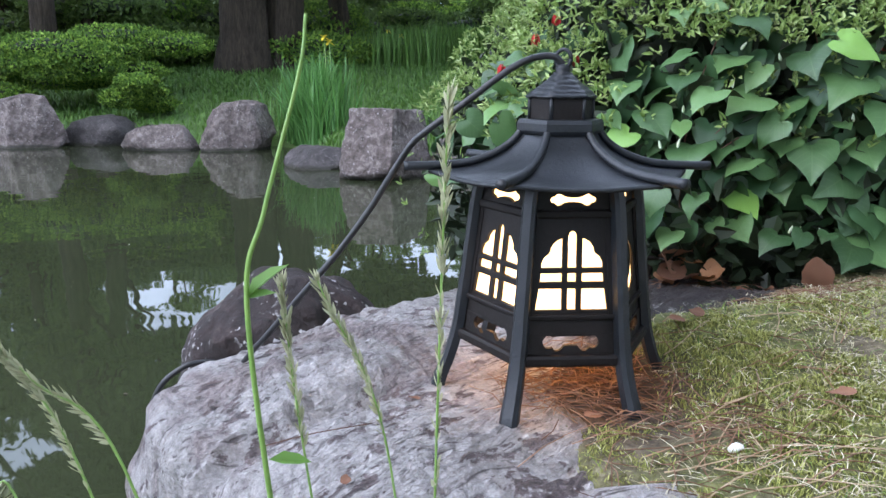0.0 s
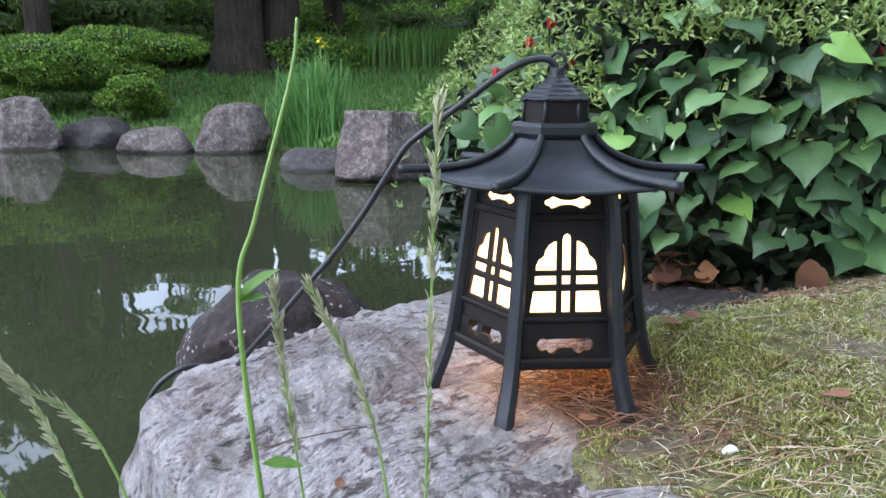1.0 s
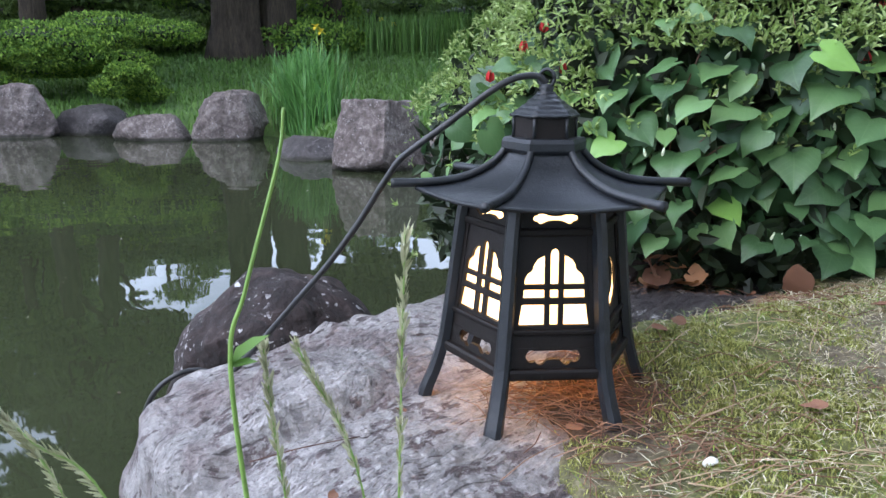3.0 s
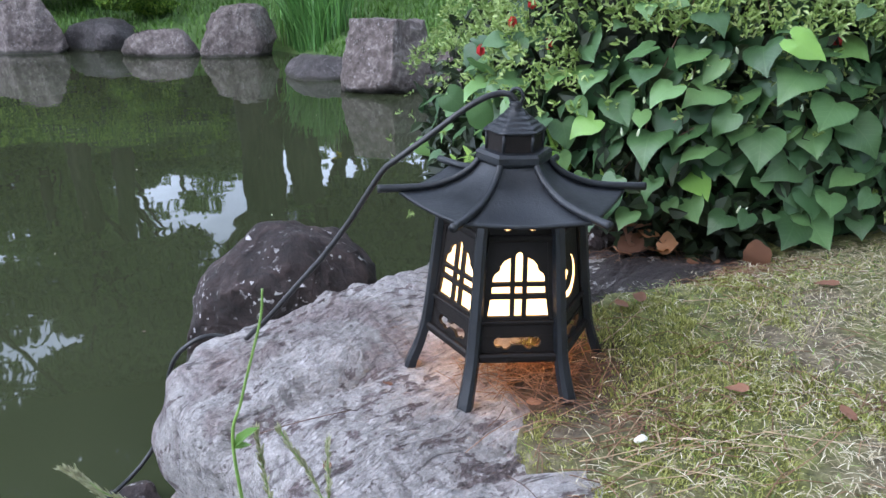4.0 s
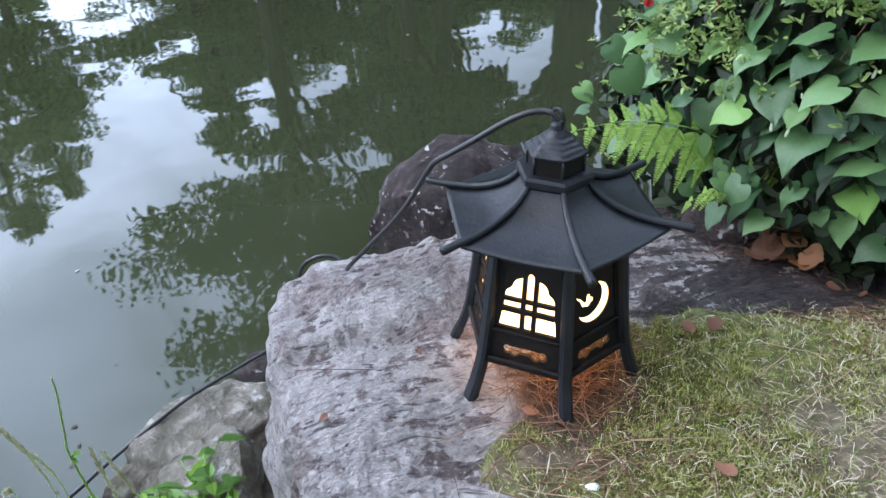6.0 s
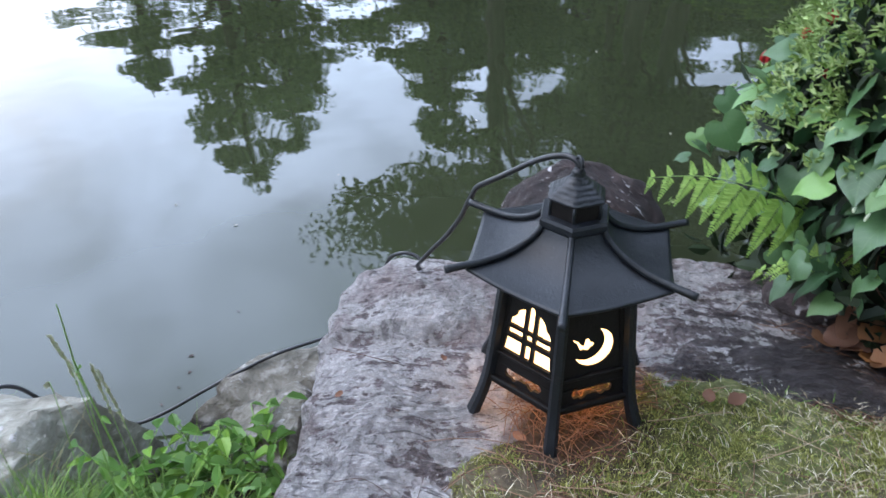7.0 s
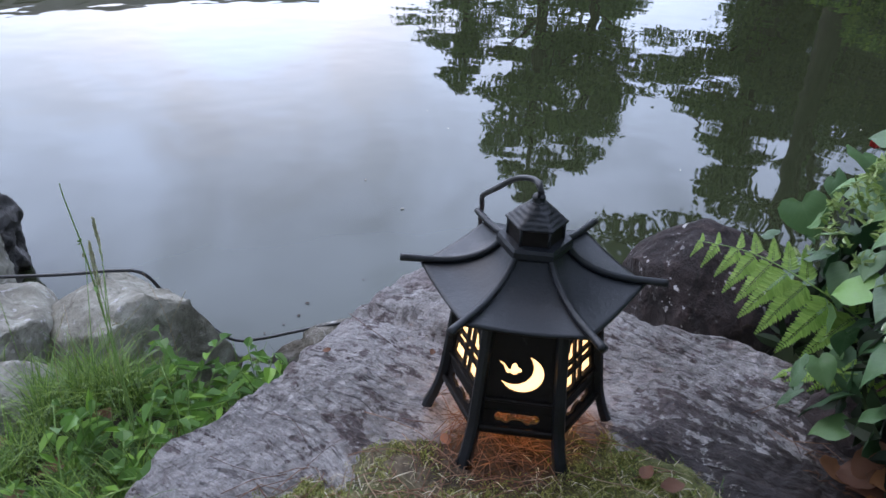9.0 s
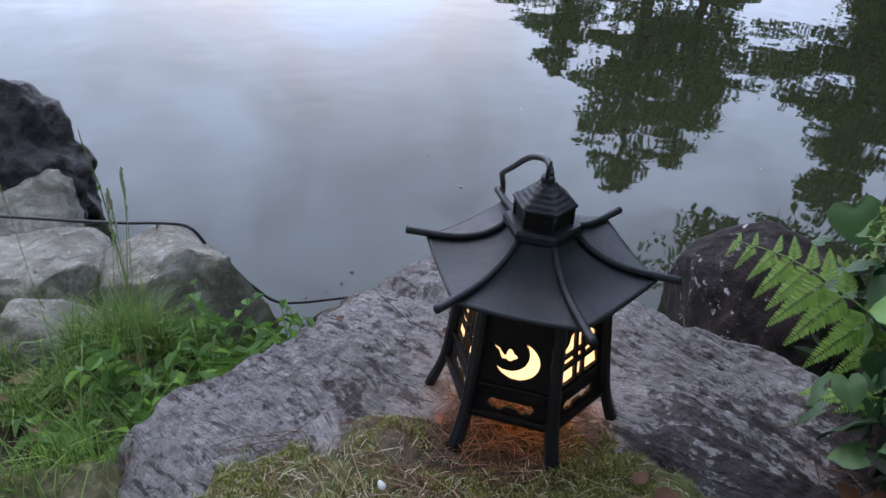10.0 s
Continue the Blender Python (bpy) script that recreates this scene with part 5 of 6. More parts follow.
def dry_leaf(at, size, turn, tilt, seed, label="curled brown fallen leaf"):
    r = np.random.default_rng(seed)
    v, f = [], []
    nu, nv = 7, 10
    for j in range(nv):
        t = j / (nv - 1)
        half = 0.36 * math.sin(math.pi * (t * 0.94 + 0.03)) ** 0.75 * (1.08 - 0.25 * t)
        for i in range(nu):
            s = 2 * i / (nu - 1) - 1
            x = s * half * (1 + 0.06 * r.normal())
            z = 0.55 * x * x - 0.10 * abs(s) * 0 + 0.22 * (t - 0.45) ** 2 + 0.05 * math.sin(5 * t + seed) * s + 0.015 * r.normal()
            v.append((x, t - 0.5, z))
    for j in range(nv - 1):
        for i in range(nu - 1):
            o = j * nu + i
            f.append((o, o + 1, o + nu + 1, o + nu))
    ob = part("fallen_leaf", (v, f), M_DRYLEAF)
    ob.matrix_world = pose(*at, tilt[0], tilt[1], turn) @ Matrix.Diagonal((size, size, size, 1))
    return tagged(ob, label, "leaf", "fallen leaves on the bank")


def dry_leaves():
    r = np.random.default_rng(17)
    dry_leaf((0.402, 0.190, 0.044), 0.058, 150, (68, 12), 1, "upright pinkish brown fallen leaf beside the bush")
    for i, (x, y, z, s) in enumerate(((0.232, 0.284, 0.016, 0.043), (0.250, 0.300, 0.022, 0.056), (0.270, 0.288, 0.018, 0.048), (0.290, 0.282, 0.018, 0.046), (0.246, 0.312, 0.038, 0.050),
                                      (0.336, 0.246, 0.007, 0.034), (0.366, 0.246, 0.008, 0.034), (0.280, 0.306, 0.037, 0.054), (0.306, 0.288, 0.027, 0.048), (0.264, 0.322, 0.044, 0.050))):
        dry_leaf((x, y, z), s, r.uniform(0, 360), (r.uniform(-45, 45), r.uniform(-35, 35)), 30 + i, "curled brown fallen leaf heaped beside the stone")
    for i in range(12):
        x, y = 0.200 + 0.015 * i + r.uniform(-0.006, 0.006), 0.318 - 0.005 * i + r.uniform(-0.012, 0.012)
        dry_leaf((x, y, float(ground_height(x, y)) + r.uniform(0.014, 0.030)), r.uniform(0.034, 0.050), r.uniform(0, 360), (r.uniform(15, 70), r.uniform(-30, 30)), 140 + i, "curled brown fallen leaf heaped beside the stone")
    for i, (x, y, s) in enumerate(((0.164, 0.071, 0.022), (0.192, 0.084, 0.026), (0.017, -0.106, 0.018), (0.43, 0.06, 0.030), (0.22, -0.14, 0.024), (0.56, 0.10, 0.03), (0.30, -0.20, 0.02))):
        dry_leaf((x, y, float(ground_height(x, y)) + 0.010), s, r.uniform(0, 360), (r.uniform(-15, 15), r.uniform(-15, 15)), 60 + i)
    for i, (x, y, s) in enumerate(((-0.285, -0.583, 0.055), (-0.215, -0.542, 0.055), (-0.362, -0.67, 0.05), (-0.13, -0.56, 0.05), (-0.24, -0.62, 0.06), (-0.09, -0.60, 0.045), (-0.32, -0.68, 0.05), (-0.20, -0.50, 0.055), (-0.27, -0.54, 0.06), (-0.31, -0.44, 0.05), (-0.36, -0.52, 0.05))):
        dry_leaf((x, y, float(ground_height(x, y)) + 0.014), s, r.uniform(0, 360), (r.uniform(-30, 30), r.uniform(-30, 30)), 80 + i, "dull brown fallen leaf among the grass")


dry_leaves()


def left_bank():
    """Tall grass, weeds and single stalks on the low bank."""
    r = np.random.default_rng(9)
    x, y = r.normal(-0.30, 0.15, 17000), r.normal(-0.55, 0.13, 17000)
    lush = hills(x, y, 13.0, 3.0) + 0.5 * hills(x, y, 34.0, 4.0)
    k = (distance(x, y, SLAB) < -0.01) & (distance(x, y, POND) < -0.03) & (np.hypot(x + 0.16, y + 0.67) > 0.10) & (lush > -0.22)
    p = np.stack([x[k], y[k], ground_height(x[k], y[k])], 1)
    w = random_dirs(len(p), r) * (1, 1, 0)
    v, f = blade_data(p, w, r.uniform(0.2, 1.1, len(p)), r.uniform(0.025, 0.095, len(p)) * np.clip(0.65 + 1.6 * lush[k], 0.25, 1.5), r.uniform(0.0007, 0.0019, len(p)))
    tagged(mesh_part("bank_grass", v, f, M_GRASS), "lush green grass tuft on the low bank", "grass", kind="stuff")
    spots = [(-0.25, -0.36), (-0.30, -0.31), (-0.34, -0.26), (-0.38, -0.22), (-0.29, -0.40), (-0.36, -0.33), (-0.42, -0.27), (-0.22, -0.42), (-0.42, -0.17), (-0.46, -0.22), (-0.47, -0.31), (-0.41, -0.37), (-0.36, -0.41), (-0.50, -0.27), (-0.32, -0.36), (-0.39, -0.29), (-0.45, -0.40), (-0.27, -0.46), (-0.24, -0.58), (-0.14, -0.52), (-0.20, -0.49), (-0.32, -0.47), (-0.18, -0.56), (-0.27, -0.53)]
    for n, (cx, cy) in enumerate(spots):
        gz = float(ground_height(cx, cy))
        weed = tagged(empty("weed", (cx, cy, gz)), "leafy green weed growing between the rocks", "weed", "weeds on the low bank")
        top = r.uniform(0.035, 0.12)
        for s in range(4):
            end = np.array((r.normal(0, 0.045), r.normal(0, 0.045), top * r.uniform(0.6, 1.1)))
            st = spline([(0, 0, 0), end * (0.4, 0.4, 0.6), end], 4)
            tube("stem", st, 0.0011, M_STEM, weed, "", 4)
            m = 7
            q = st[np.linspace(3, len(st) - 1, m).astype(int)]
            dirs = unit(random_dirs(m, r) * (1, 1, 0.25) + (0, 0, 0.15))
            v, f = leaf_data(q, dirs, np.broadcast_to((0, 0, 1.0), q.shape) + 0.3 * random_dirs(m, r), r.uniform(0.012, 0.042, m), r.uniform(0.007, 0.023, m), 0.3, 0.4)
            mesh_part("leaves", v, f, M_WEED, weed)
    # single stalks with seed heads
    g = "single grass stalks on the low bank"

    def stalk(ctrl, width, seed, head=0.4, scale=0.8, label="thin grass stalk with a feathery seed head", material=None):
        path = spline(ctrl, 10)
        base = path[0]
        th = tagged(empty("grass_stalk", tuple(base)), label, "grass", g)
        tube("stem", path - base, np.linspace(width, width * 0.45, len(path)), material or M_STEM, th, "", 6)
        if head:
            rr = np.random.default_rng(seed)
            n = int(120 * head / 0.4)
            t = rr.uniform(1 - head, 1.0, n)
            q = np.stack([np.interp(t * (len(path) - 1), np.arange(len(path)), path[:, i]) for i in range(3)], 1)
            way = unit(path[-1] - path[-5])
            v, f = leaf_data(q - base, way + 0.42 * random_dirs(n, rr), random_dirs(n, rr), scale * rr.uniform(0.0045, 0.0085, n), scale * rr.uniform(0.0010, 0.0018, n), 0.1, 0)
            mesh_part("seed_head", v, f, M_SEED, th, "pale feathery seed head")
        return th

    tall = stalk([(-0.188, -0.452, -0.02), (-0.2015, -0.456, 0.140), (-0.2062, -0.459, 0.226), (-0.1995, -0.460, 0.255), (-0.1875, -0.461, 0.295), (-0.185, -0.461, 0.311)], 0.0011, 1, 0, label="tall green weed stalk bending over the water")
    for at, way, L in (((-0.2066, -0.459, 0.228), (0.8, 0, 0.75), 0.017), ((-0.2066, -0.459, 0.228), (0.9, -0.2, 0.3), 0.010), ((-0.2028, -0.456, 0.172), (0.95, 0.1, -0.1), 0.014)):
        v, f = leaf_data(np.zeros((1, 3)), [way], [(-0.5, -0.4, 0.8)], [L], [L * 0.36], 0.3, 0.1)
        ob = mesh_part("stalk_leaf", v, f, M_WEED, tall, "young green leaf clasping the stalk")
        ob.location = Vector(at) - tall.location
    stalk([(-0.170, -0.452, -0.02), (-0.192, -0.45, 0.171), (-0.197, -0.45, 0.231)], 0.0006, 2, 0.5)
    stalk([(-0.150, -0.452, -0.02), (-0.163, -0.45, 0.164), (-0.186, -0.45, 0.232)], 0.0006, 3, 0.45)
    stalk([(-0.160, -0.545, -0.04), (-0.154, -0.54, 0.217), (-0.152, -0.54, 0.291)], 0.0004, 4, 0.62, scale=0.55)
    stalk([(-0.21, -0.47, -0.04), (-0.263, -0.45, 0.159), (-0.285, -0.45, 0.210)], 0.0006, 6, 0.5)
    stalk([(-0.20, -0.48, -0.04), (-0.248, -0.45, 0.156), (-0.276, -0.45, 0.199), (-0.290, -0.45, 0.212)], 0.0006, 7, 0.6)
    stalk([(-0.22, -0.50, -0.05), (-0.272, -0.47, 0.155), (-0.284, -0.47, 0.170)], 0.0006, 8, 0.4)
    for i in range(9):
        x, y = r.uniform(-0.62, -0.40), r.uniform(-0.62, -0.34)
        z = float(ground_height(x, y))
        h = r.uniform(0.12, 0.24)
        stalk([(x, y, z), (x + r.normal(0, 0.01), y + r.normal(0, 0.01), z + h * 0.6), (x + r.normal(0, 0.035), y + r.normal(0, 0.035), z + h)], 0.0005, 40 + i, 0.3 if i % 3 else 0, 0.5, "thin dry grass stalk on the low bank", M_TAN)


left_bank()


def floating_scraps():
    r = np.random.default_rng(31)
    spots = [(-1.395, 0.22), (-1.174, 0.259), (-2.84, 0.90), (-1.156, 1.555), (-0.74, -0.17), (-0.76, -0.14), (-0.72, -0.22), (-0.80, -0.10), (-0.85, 0.05)]
    spots += [(r.uniform(-2.6, -0.5), r.uniform(0.5, 4.0)) for _ in range(34)]
    for i, (x, y) in enumerate(spots):
        if not inside(np.array(x), np.array(y), POND):
            continue
        s = r.uniform(0.006, 0.014)
        v, f = leaf_data(np.zeros((1, 3)), [(1, 0, 0)], [(0, 0, 1)], [s], [s * 0.45], 0.2, 0.05)
        ob = mesh_part("floating_scrap", v, f, M_DEBRIS)
        ob.matrix_world = pose(x, y, WATER + 0.0015, 0, 0, r.uniform(0, 360))
        tagged(ob, "tiny leaf scrap floating on the water", "leaf scrap", "scraps floating on the pond")


floating_scraps()


# ---- the far bank ----
def far_rocks():
    g = "rocks along the far bank"
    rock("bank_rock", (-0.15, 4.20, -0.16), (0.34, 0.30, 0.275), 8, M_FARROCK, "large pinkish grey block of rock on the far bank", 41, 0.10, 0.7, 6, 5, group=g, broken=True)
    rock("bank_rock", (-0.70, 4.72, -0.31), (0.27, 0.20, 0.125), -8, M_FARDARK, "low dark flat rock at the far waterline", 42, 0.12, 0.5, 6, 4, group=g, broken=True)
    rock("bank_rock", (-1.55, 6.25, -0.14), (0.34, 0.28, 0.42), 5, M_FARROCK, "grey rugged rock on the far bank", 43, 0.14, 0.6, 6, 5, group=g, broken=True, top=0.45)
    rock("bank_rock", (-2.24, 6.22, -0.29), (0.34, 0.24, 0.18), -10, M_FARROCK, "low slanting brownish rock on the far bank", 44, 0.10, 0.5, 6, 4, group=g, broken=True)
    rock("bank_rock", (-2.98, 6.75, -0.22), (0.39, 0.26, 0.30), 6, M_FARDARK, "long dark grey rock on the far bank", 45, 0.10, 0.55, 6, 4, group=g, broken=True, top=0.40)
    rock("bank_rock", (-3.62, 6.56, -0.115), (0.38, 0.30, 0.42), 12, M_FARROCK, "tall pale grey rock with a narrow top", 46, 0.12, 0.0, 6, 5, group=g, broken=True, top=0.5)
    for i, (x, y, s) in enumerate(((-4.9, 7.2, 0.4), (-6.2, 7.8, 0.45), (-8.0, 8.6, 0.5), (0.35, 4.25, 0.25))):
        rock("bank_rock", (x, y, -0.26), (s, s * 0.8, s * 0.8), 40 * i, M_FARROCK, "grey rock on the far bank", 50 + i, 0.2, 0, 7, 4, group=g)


far_rocks()


def leaf_clump(center, radii, n, size, r, shell=0.55):
    """Leaf positions and facings of a rounded clump."""
    d = random_dirs(n, r)
    q = shell + (1 - shell) * r.random(n) ** 0.5
    wob = np.array([1 + 0.16 * noise.noise(Vector(a) * 2.5 + Vector(center)) for a in d])
    p = np.asarray(center) + d * np.asarray(radii) * (q * wob)[:, None]
    return p, d, np.full(n, size) * r.uniform(0.7, 1.3, n)


def bush_far(at, radii, n, label, seed, leaf=0.06, clumps=1, material=None):
    r = np.random.default_rng(seed)
    th = tagged(empty("shrub", at), label, "shrub", "shrubs on the far bank")
    ps, ds, ss = [], [], []
    if clumps == 1:
        parts = [((0, 0, radii[2] * 0.85), radii)]
    else:
        parts = [((r.uniform(-0.6, 0.6) * radii[0], r.uniform(-0.5, 0.5) * radii[1], r.uniform(0.35, 1.35) * radii[2]), np.array(radii) * r.uniform(0.30, 0.52) * (1.2, 1, 0.62)) for _ in range(clumps)]
    for c, rad in parts:
        p, d, s = leaf_clump(c, rad, n // len(parts), leaf, r, 0.72)
        ps.append(p), ds.append(d), ss.append(s)
    p, d, s = np.vstack(ps), np.vstack(ds), np.concatenate(ss)
    v, f = leaf_data(p, d * 0.5 + random_dirs(len(p), r) * 0.8 + (0, 0, 0.2), d + 0.5 * random_dirs(len(p), r), s, s * 0.5)
    mesh_part("foliage", v, f, material or M_BUSHLEAF, th)["kind"] = "stuff"
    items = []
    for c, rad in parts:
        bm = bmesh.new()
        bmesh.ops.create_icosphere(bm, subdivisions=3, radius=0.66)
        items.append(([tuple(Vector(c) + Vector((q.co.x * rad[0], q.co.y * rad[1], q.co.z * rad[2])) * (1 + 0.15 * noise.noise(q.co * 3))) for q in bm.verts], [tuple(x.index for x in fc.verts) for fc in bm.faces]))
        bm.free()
    # dark solid core that stands for the shade between the leaves
    part("branch_mass", join_data(items), M_INNERSHADE, th, "dark core that stands for shade inside the shrub")
    return th


def far_shrubs():
    gh = lambda x, y: float(ground_height(x, y))
    wide = "spreading layered green azalea on the far bank"
    bush_far((-3.25, 8.0, gh(-3.25, 8.0) + 0.15), (0.98, 0.8, 0.5), 20000, wide, 61, 0.040, 10)
    bush_far((-4.1, 7.7, gh(-4.1, 7.7) + 0.05), (0.85, 0.7, 0.45), 15000, wide, 62, 0.040, 8)
    bush_far((-2.72, 7.25, gh(-2.72, 7.25) + 0.0), (0.50, 0.42, 0.36), 12000, "light green azalea above the bank rocks", 63, 0.038, 5)
    bush_far((-5.6, 8.4, gh(-5.6, 8.4)), (1.2, 0.9, 0.6), 6000, wide, 64, 0.08, 7)
    hedge = "dark dense hedge shrub at the edge of the wood"
    for i, (x, y) in enumerate(((-3.2, 12.6), (-4.5, 10.6), (-5.6, 11.4), (-7.6, 10.4), (1.8, 12.6), (4.2, 11.4), (-0.4, 13.4))):
        bush_far((x, y, gh(x, y)), (1.5, 0.8, 0.75), 6000, hedge, 90 + i, 0.08, 6, M_TREELEAF)
    for i in range(8):
        x = -6.2 + 1.5 * i
        bush_far((x, 14.6 + 0.5 * (i % 2), gh(x, 14.6)), (1.3, 0.8, 0.95), 3000, hedge, 110 + i, 0.11, 5, M_TREELEAF)
    bush_far((-3.6, 12.0, gh(-3.6, 12.0) - 0.1), (1.3, 0.7, 0.42), 5000, hedge, 130, 0.08, 1, M_TREELEAF)
    ball = "round clipped green shrub"
    bush_far((-1.15, 12.5, gh(-1.15, 12.5) + 0.2), (0.75, 0.7, 0.5), 5000, ball, 65, 0.07)
    bush_far((-1.25, 11.2, gh(-1.25, 11.2)), (0.9, 0.6, 0.28), 4000, "low clipped green hedge shrub", 66, 0.07)
    bush_far((0.45, 14.0, gh(0.45, 14.0) + 0.3), (0.9, 0.8, 0.5), 5000, ball, 67, 0.08)
    bush_far((2.2, 14.5, gh(2.2, 14.5) + 0.3), (1.2, 1.0, 0.7), 5000, ball, 68, 0.08)
    bush_far((-4.5, 12.5, gh(-4.5, 12.5) + 0.2), (1.4, 1.0, 0.8), 6000, ball, 69, 0.09)


far_shrubs()


def far_grass():
    r = np.random.default_rng(44)

    def field(name, n, cx, cy, sx, sy, h0, h1, w, mat, label, lean=0.5):
        x, y = r.normal(cx, sx, n), r.normal(cy, sy, n)
        k = distance(x, y, POND) < -0.02
        p = np.stack([x[k], y[k], ground_height(x[k], y[k])], 1)
        v, f = blade_data(p, random_dirs(len(p), r) * (1, 1, 0), r.uniform(0.05, lean, len(p)), r.uniform(h0, h1, len(p)), np.full(len(p), w) * r.uniform(0.7, 1.3, len(p)))
        tagged(mesh_part(name, v, f, mat), label, "grass", kind="stuff")

    x, y = r.uniform(-6, 4, 60000), r.uniform(4.0, 14, 60000)
    k = (distance(x, y, POND) < -0.05) & (r.random(len(x)) < np.clip(1.6 - (y - 5) / 9, 0.3, 1))
    p = np.stack([x[k], y[k], ground_height(x[k], y[k])], 1)
    v, f = blade_data(p, random_dirs(len(p), r) * (1, 1, 0), r.uniform(0.2, 1.0, len(p)), r.uniform(0.05, 0.14, len(p)), r.uniform(0.008, 0.018, len(p)))
    tagged(mesh_part("lawn", v, f, M_LAWN), "long green lawn grass on the far bank", "grass", kind="stuff")
    field("iris_clump", 1500, -1.10, 6.20, 0.17, 0.12, 0.4, 0.85, 0.016, M_IRIS, "tall green iris leaves at the water's edge", 0.62)
    field("iris_clump", 500, -0.84, 6.45, 0.15, 0.18, 0.45, 0.85, 0.016, M_IRIS, "tall green iris leaves at the water's edge", 0.4)
    field("reed_bed", 7000, 1.5, 12.0, 0.95, 0.6, 0.45, 0.8, 0.02, M_LAWN, "bed of tall dark green leaves on the far lawn", 0.35)
    for i, (a, b, c) in enumerate(((-0.72, 6.25, 0.68), (-0.68, 6.3, 0.64), (-0.1, 11.0, 1.05), (0.1, 11.3, 1.0))):
        th = tagged(empty("iris_flower", (a, b, c)), "small yellow iris flower above the leaves", "flower", "yellow irises")
        z = c - float(ground_height(a, b))
        tube("stem", [(0, 0, -z), (0.01, 0, -z / 2), (0, 0, 0)], 0.004, M_STEM, th, "", 5)
        t = np.linspace(0, 2 * math.pi, 6, endpoint=False)
        v, f = leaf_data(np.zeros((6, 3)), np.stack([np.cos(t), np.sin(t), np.where(np.arange(6) % 2, 0.9, -0.3)], 1), np.broadcast_to((0, 0, 1.0), (6, 3)), np.full(6, 0.055), np.full(6, 0.035), 0.2, 0.3)
        mesh_part("petals", v, f, M_YELLOW, th)


far_grass()


def make_tree(at, height, trunk_r, crown_c, crown_r, leaves, clumps, seed, label, lean=(0, 0), leaf=0.16, gap=0.5, group="trees round the pond", limbs=9, spire=None):
    """Tapered trunk with limbs that carry ragged clumps of leaves."""
    r = np.random.default_rng(seed)
    th = tagged(empty("tree", at), label, "tree", group)
    top = np.array((lean[0], lean[1], height))
    spine = spline([(0, 0, -0.2), top * (0.2, 0.2, 0.3), top * (0.6, 0.6, 0.65), top], 6)
    rad = np.interp(np.linspace(0, 1, len(spine)), (0, 0.1, 0.6, 1), (trunk_r * 1.35, trunk_r, trunk_r * 0.7, trunk_r * 0.25))
    v, f = tube_data(spine, rad, 18)
    v = [tuple(Vector(q) * 1.0 + Vector((q[0] - 0, q[1] - 0, 0)) * 0.18 * noise.noise(Vector((q[0] * 6, q[1] * 6, q[2] * 0.6 + seed)))) for q in v]
    part("trunk", (v, f), M_BARK, th)
    cents = []
    for i in range(clumps):
        d = random_dirs(1, r)[0]
        cents.append(np.asarray(crown_c) + d * np.asarray(crown_r) * r.uniform(0.35, 1.0))
    if spire:
        cents += [np.array((r.normal(0, spire[2]), r.normal(0, spire[2]), z)) for z in np.linspace(spire[0], spire[1], 7)]
    for c in cents[:limbs]:
        s = r.uniform(0.35, 0.85)
        b = spine[int(s * (len(spine) - 1))]
        mid = b * 0.5 + c * 0.5 + (0, 0, 0.25)
        pts = spline([b, mid, c], 5)
        part("limb", tube_data(pts, np.linspace(trunk_r * 0.32, trunk_r * 0.05, len(pts)), 7), M_BARK, th)
    ps, ds, ss = [], [], []
    for c in cents:
        k = r.uniform(0.16, 0.30) * (0.7 if spire and c[2] > spire[0] else 1.0)
        p, d, s = leaf_clump(c, np.asarray(crown_r) * k * (1.25, 1.25, gap), leaves // clumps, leaf, r, 0.2)
        ps.append(p), ds.append(d), ss.append(s)
    p, d, s = np.vstack(ps), np.vstack(ds), np.concatenate(ss)
    v, f = leaf_data(p, random_dirs(len(p), r) + (0, 0, -0.3), d + random_dirs(len(p), r) + (0, 0, 0.6), s, s * 0.5)
    mesh_part("crown", v, f, M_TREELEAF, th)["kind"] = "stuff"
    return th


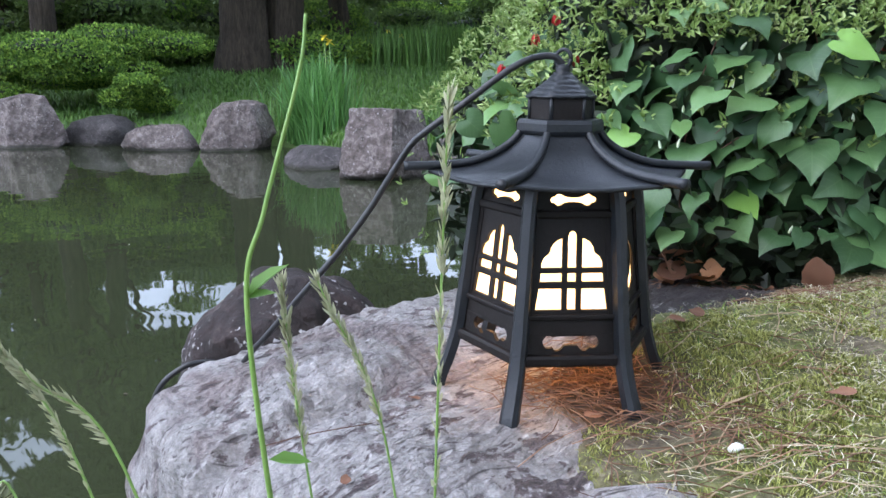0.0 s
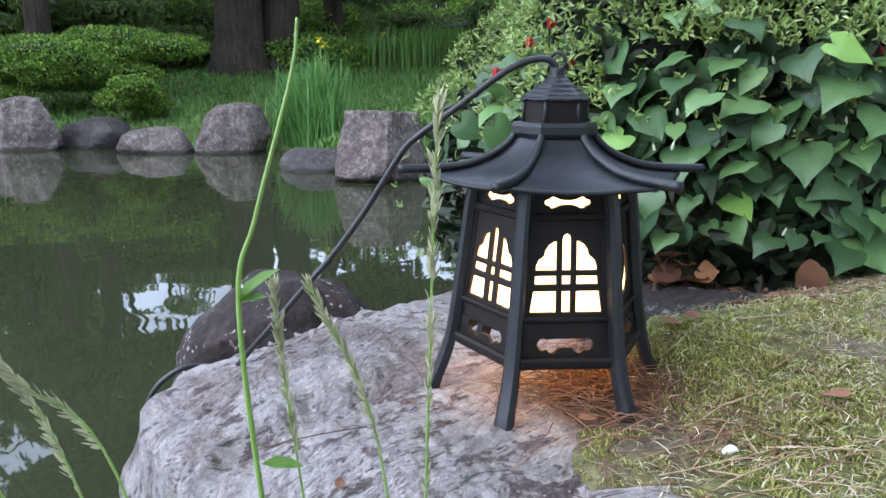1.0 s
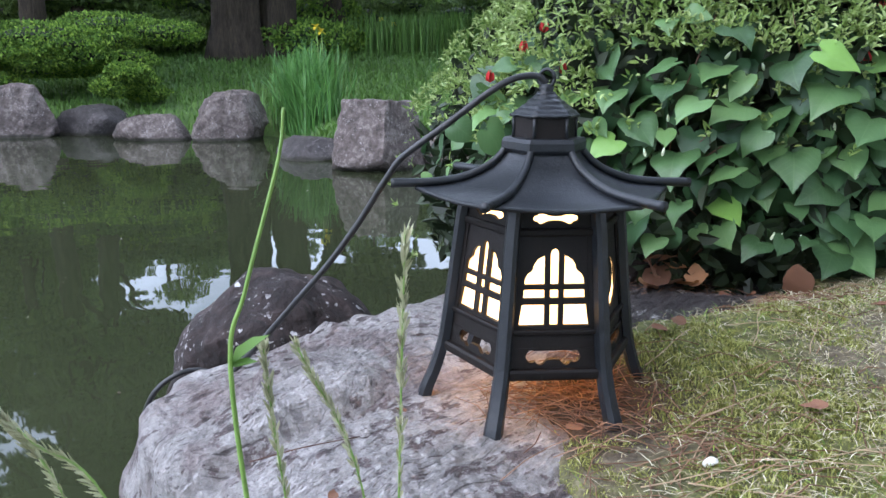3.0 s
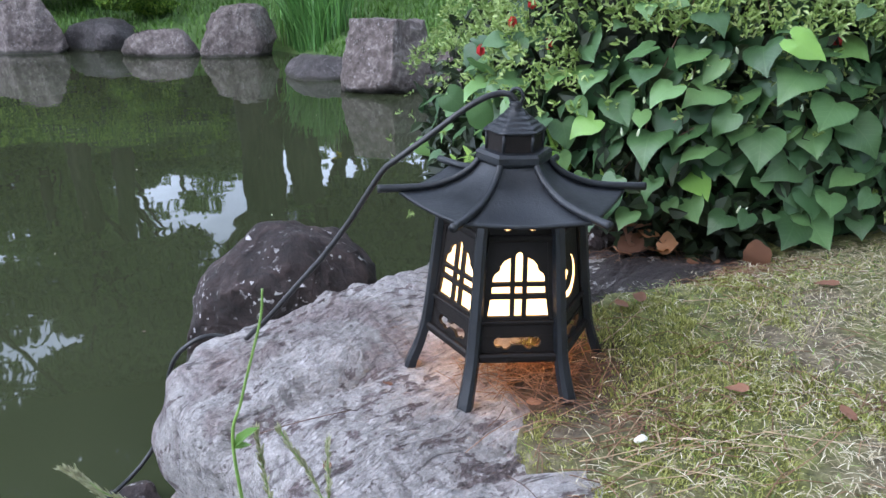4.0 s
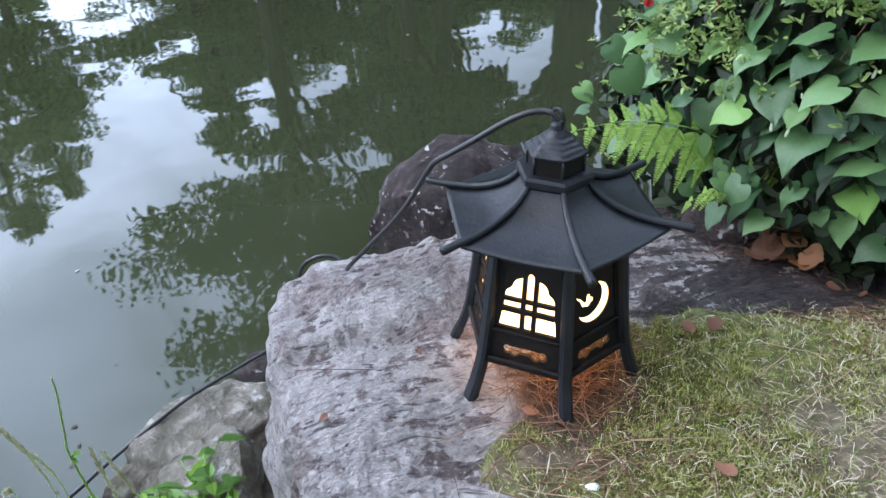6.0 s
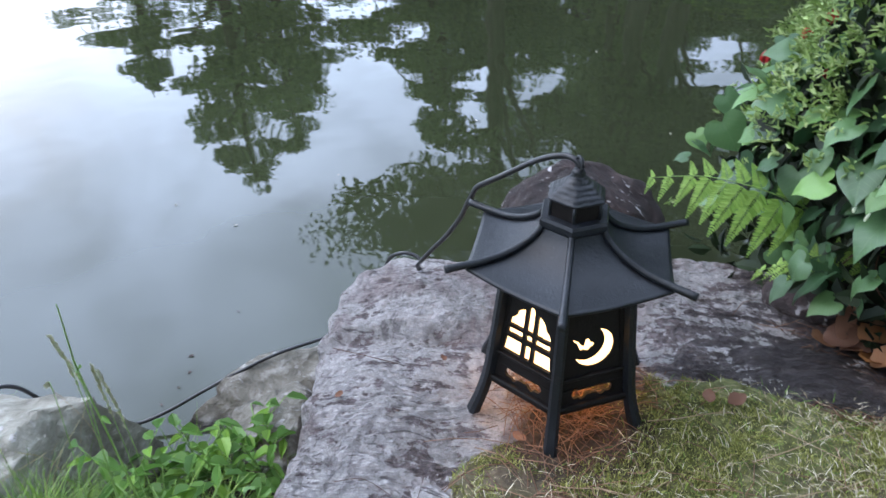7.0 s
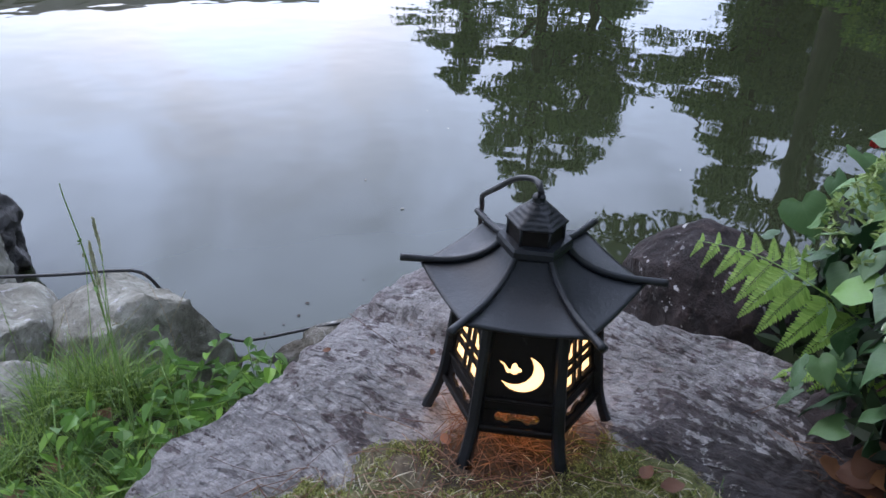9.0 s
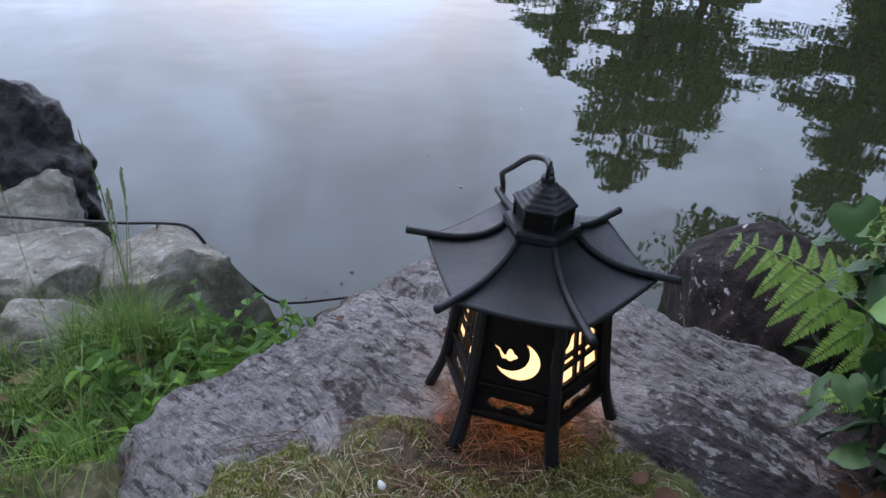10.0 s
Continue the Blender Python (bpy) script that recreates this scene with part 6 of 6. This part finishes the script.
def far_trees():
    gh = lambda x, y: float(ground_height(x, y))
    big = "large old tree with a thick furrowed trunk on the far lawn"
    make_tree((-2.33, 11.0, gh(-2.33, 11.0)), 6.4, 0.39, (-0.7, -3.0, 6.0), (3.8, 3.0, 2.2), 16000, 50, 71, big, (0.1, -0.4), 0.15, 0.5, limbs=16)
    make_tree((-1.74, 11.15, gh(-1.74, 11.15)), 6.0, 0.31, (0.96, -2.2, 6.0), (2.6, 2.2, 1.4), 5000, 18, 78, "second stem of the old tree on the far lawn", (0.5, -0.3), 0.15, 0.5, limbs=8)
    make_tree((-6.4, 8.3, gh(-6.4, 8.3)), 7.4, 0.17, (0.2, -0.9, 5.4), (3.2, 2.7, 2.7), 15000, 50, 76, "tall pine with flat ragged crown beyond the pond", (0.4, -0.3), 0.12, 0.4, limbs=14)
    make_tree((-0.75, 12.0, gh(-0.75, 12.0)), 4.4, 0.16, (0.60, -0.5, 2.85), (2.1, 1.7, 1.35), 26000, 72, 72, "slim tree leaning on the far lawn", (-1.2, 0.3))
    make_tree((-4.3, 10.4, gh(-4.3, 10.4)), 4.6, 0.18, (0, 0, 3.6), (2.2, 2.0, 1.3), 8000, 24, 73, "tree behind the azaleas", (-0.4, 0.2))
    make_tree((-4.7, 9.6, gh(-4.7, 9.6)), 6.2, 0.17, (0.5, -0.9, 4.0), (2.3, 2.0, 1.9), 15000, 44, 79, "leafy tree hanging over the far side of the pond", (0.3, -0.4), 0.13, 0.55, limbs=14)
    proto = make_tree((-11.8, 7.0, gh(-11.8, 7.0)), 5.7, 0.14, (0, 0, 2.9), (2.05, 2.05, 1.5), 7600, 36, 74, "ragged pine tree on the far side of the pond", leaf=0.12, gap=0.35, spire=(4.5, 5.8, 0.22))
    low = make_tree((-9.0, 15.0, gh(-9.0, 15.0)), 4.6, 0.2, (0, 0, 2.7), (2.6, 2.4, 2.2), 10000, 34, 75, "dense dark leafy tree at the edge of the wood", group="trees of the wood", leaf=0.2, gap=0.7)
    for x, y, s, a in ((-9.4, 10.2, 0.86, 40), (-13.2, 6.0, 0.62, 100), (-12.4, 8.6, 0.92, 200), (-8.6, 9.6, 0.72, 250), (-8.4, 11.2, 0.8, 300), (-7.0, 13.2, 0.95, 20)):
        copy_thing(proto, pose(x, y, gh(x, y), 0, 0, a) @ Matrix.Diagonal((s, s, s, 1)))
    # unseen pine, added overhead to hold back sky light from the near bank
    make_tree((2.8, -3.0, gh(2.8, -3.0)), 6.5, 0.25, (-1.9, 1.2, 6.2), (4.4, 3.4, 1.5), 9000, 34, 77, "unseen pine added to block sky light over the near bank", (-0.6, 0.4), 0.24, 0.6, "trees of the near bank", 14)
    # unseen tree copies on the near side, added to block low sky light
    for x, y, s, a in ((6.5, -1.0, 1.25, 15), (5.2, -6.5, 1.1, 75), (0.5, -8.5, 1.1, 140), (-4.6, -8.5, 1.0, 210), (6.2, 3.2, 1.0, 260)):
        copy_thing(low, pose(x, y, gh(x, y), 0, 0, a) @ Matrix.Diagonal((s, s, s, 1)))
    for x, y, s, a in ((-6.4, 13.6, 0.5, 33), (-8.8, 12.6, 0.5, 83), (-3.1, 13.8, 0.48, 133), (-0.3, 14.6, 0.48, 183), (2.9, 12.4, 0.48, 233), (-4.8, 12.6, 0.45, 283), (-11.0, 12.0, 0.5, 303), (5.0, 10.0, 0.55, 53), (3.4, 9.0, 0.5, 10), (2.4, 10.6, 0.5, 95)):
        copy_thing(low, pose(x, y, gh(x, y), 0, 0, a) @ Matrix.Diagonal((s, s, s, 1)))
    for x, y, s, a in ((-5.5, 17, 0.8, 10), (-2.5, 18, 0.65, 80), (0.3, 18.5, 0.62, 150), (3.0, 17.5, 0.7, 220), (5.5, 15.5, 0.9, 290), (6.5, 11.5, 0.9, 30), (6.0, 7.5, 0.9, 120),
                       (-12.5, 15, 0.7, 60), (-15.5, 11, 0.6, 130), (-1.0, 16.0, 0.5, 45), (-4.0, 15.5, 0.6, 245), (1.8, 15.8, 0.52, 190), (4.0, 13.0, 0.6, 20), (-7.3, 16.0, 0.7, 200)):
        copy_thing(low, pose(x, y, gh(x, y), 0, 0, a) @ Matrix.Diagonal((s, s, s, 1)))


far_trees()


def far_house():
    """A plain plastered hall beyond the pond, known only from its mirror image."""
    h = tagged(empty("house", (-27.0, 0.5, 0.0)), "plain beige plastered hall beyond the pond", "building")

    def box(name, lo, hi, mat, label="", parent=h):
        bm = bmesh.new()
        bmesh.ops.create_cube(bm, size=1)
        for c in bm.verts:
            c.co = Vector([lo[i] + (c.co[i] + 0.5) * (hi[i] - lo[i]) for i in range(3)])
        bmesh.ops.bevel(bm, geom=bm.edges[:], offset=0.03, segments=1, affect="EDGES")
        return part(name, bm, mat, parent, label, False)

    box("wall", (-3, -14, -0.5), (3, 4.6, 3.35), M_WALL)
    box("roof", (-3.4, -14.4, 3.35), (3.4, 4.9, 3.8), M_WALL)
    for i in range(6):
        y = -12.5 + i * 2.9
        win = box("window", (2.96, y, 1.0), (3.03, y + 1.5, 2.6), M_DARKGLASS)
        box("window_sill", (2.98, y - 0.1, 0.9), (3.12, y + 1.6, 1.0), M_WALL, "", win)


far_house()


# ---- small things on the slab ----
def slab_scraps():
    g = "dry scraps on the slab"
    for a, b, c, w in (((-0.268, -0.143, 0.006), (-0.225, -0.130, 0.010), (-0.178, -0.108, 0.006), 0.0009), ((-0.10, -0.29, 0.006), (-0.075, -0.27, 0.012), (-0.04, -0.262, 0.006), 0.0006),
                       ((-0.06, -0.37, 0.004), (-0.03, -0.35, 0.012), (-0.005, -0.315, 0.006), 0.0006), ((-0.03, -0.22, 0.005), (-0.015, -0.245, 0.010), (0.0, -0.275, 0.005), 0.0006)):
        path = spline([a, b, c], 6)
        tagged(tube("dry_stem", path, w * 0.6, M_TWIG, sides=5), "thin reddish dry stem lying on the rock", "stem", g)
    for i, (x, y) in enumerate(((-0.196, -0.196), (-0.14, -0.06))):
        dry_leaf((x, y, 0.006), 0.012, 70 * i, (5, 8), 120 + i, "tiny brown leaf scrap on the rock")


slab_scraps()
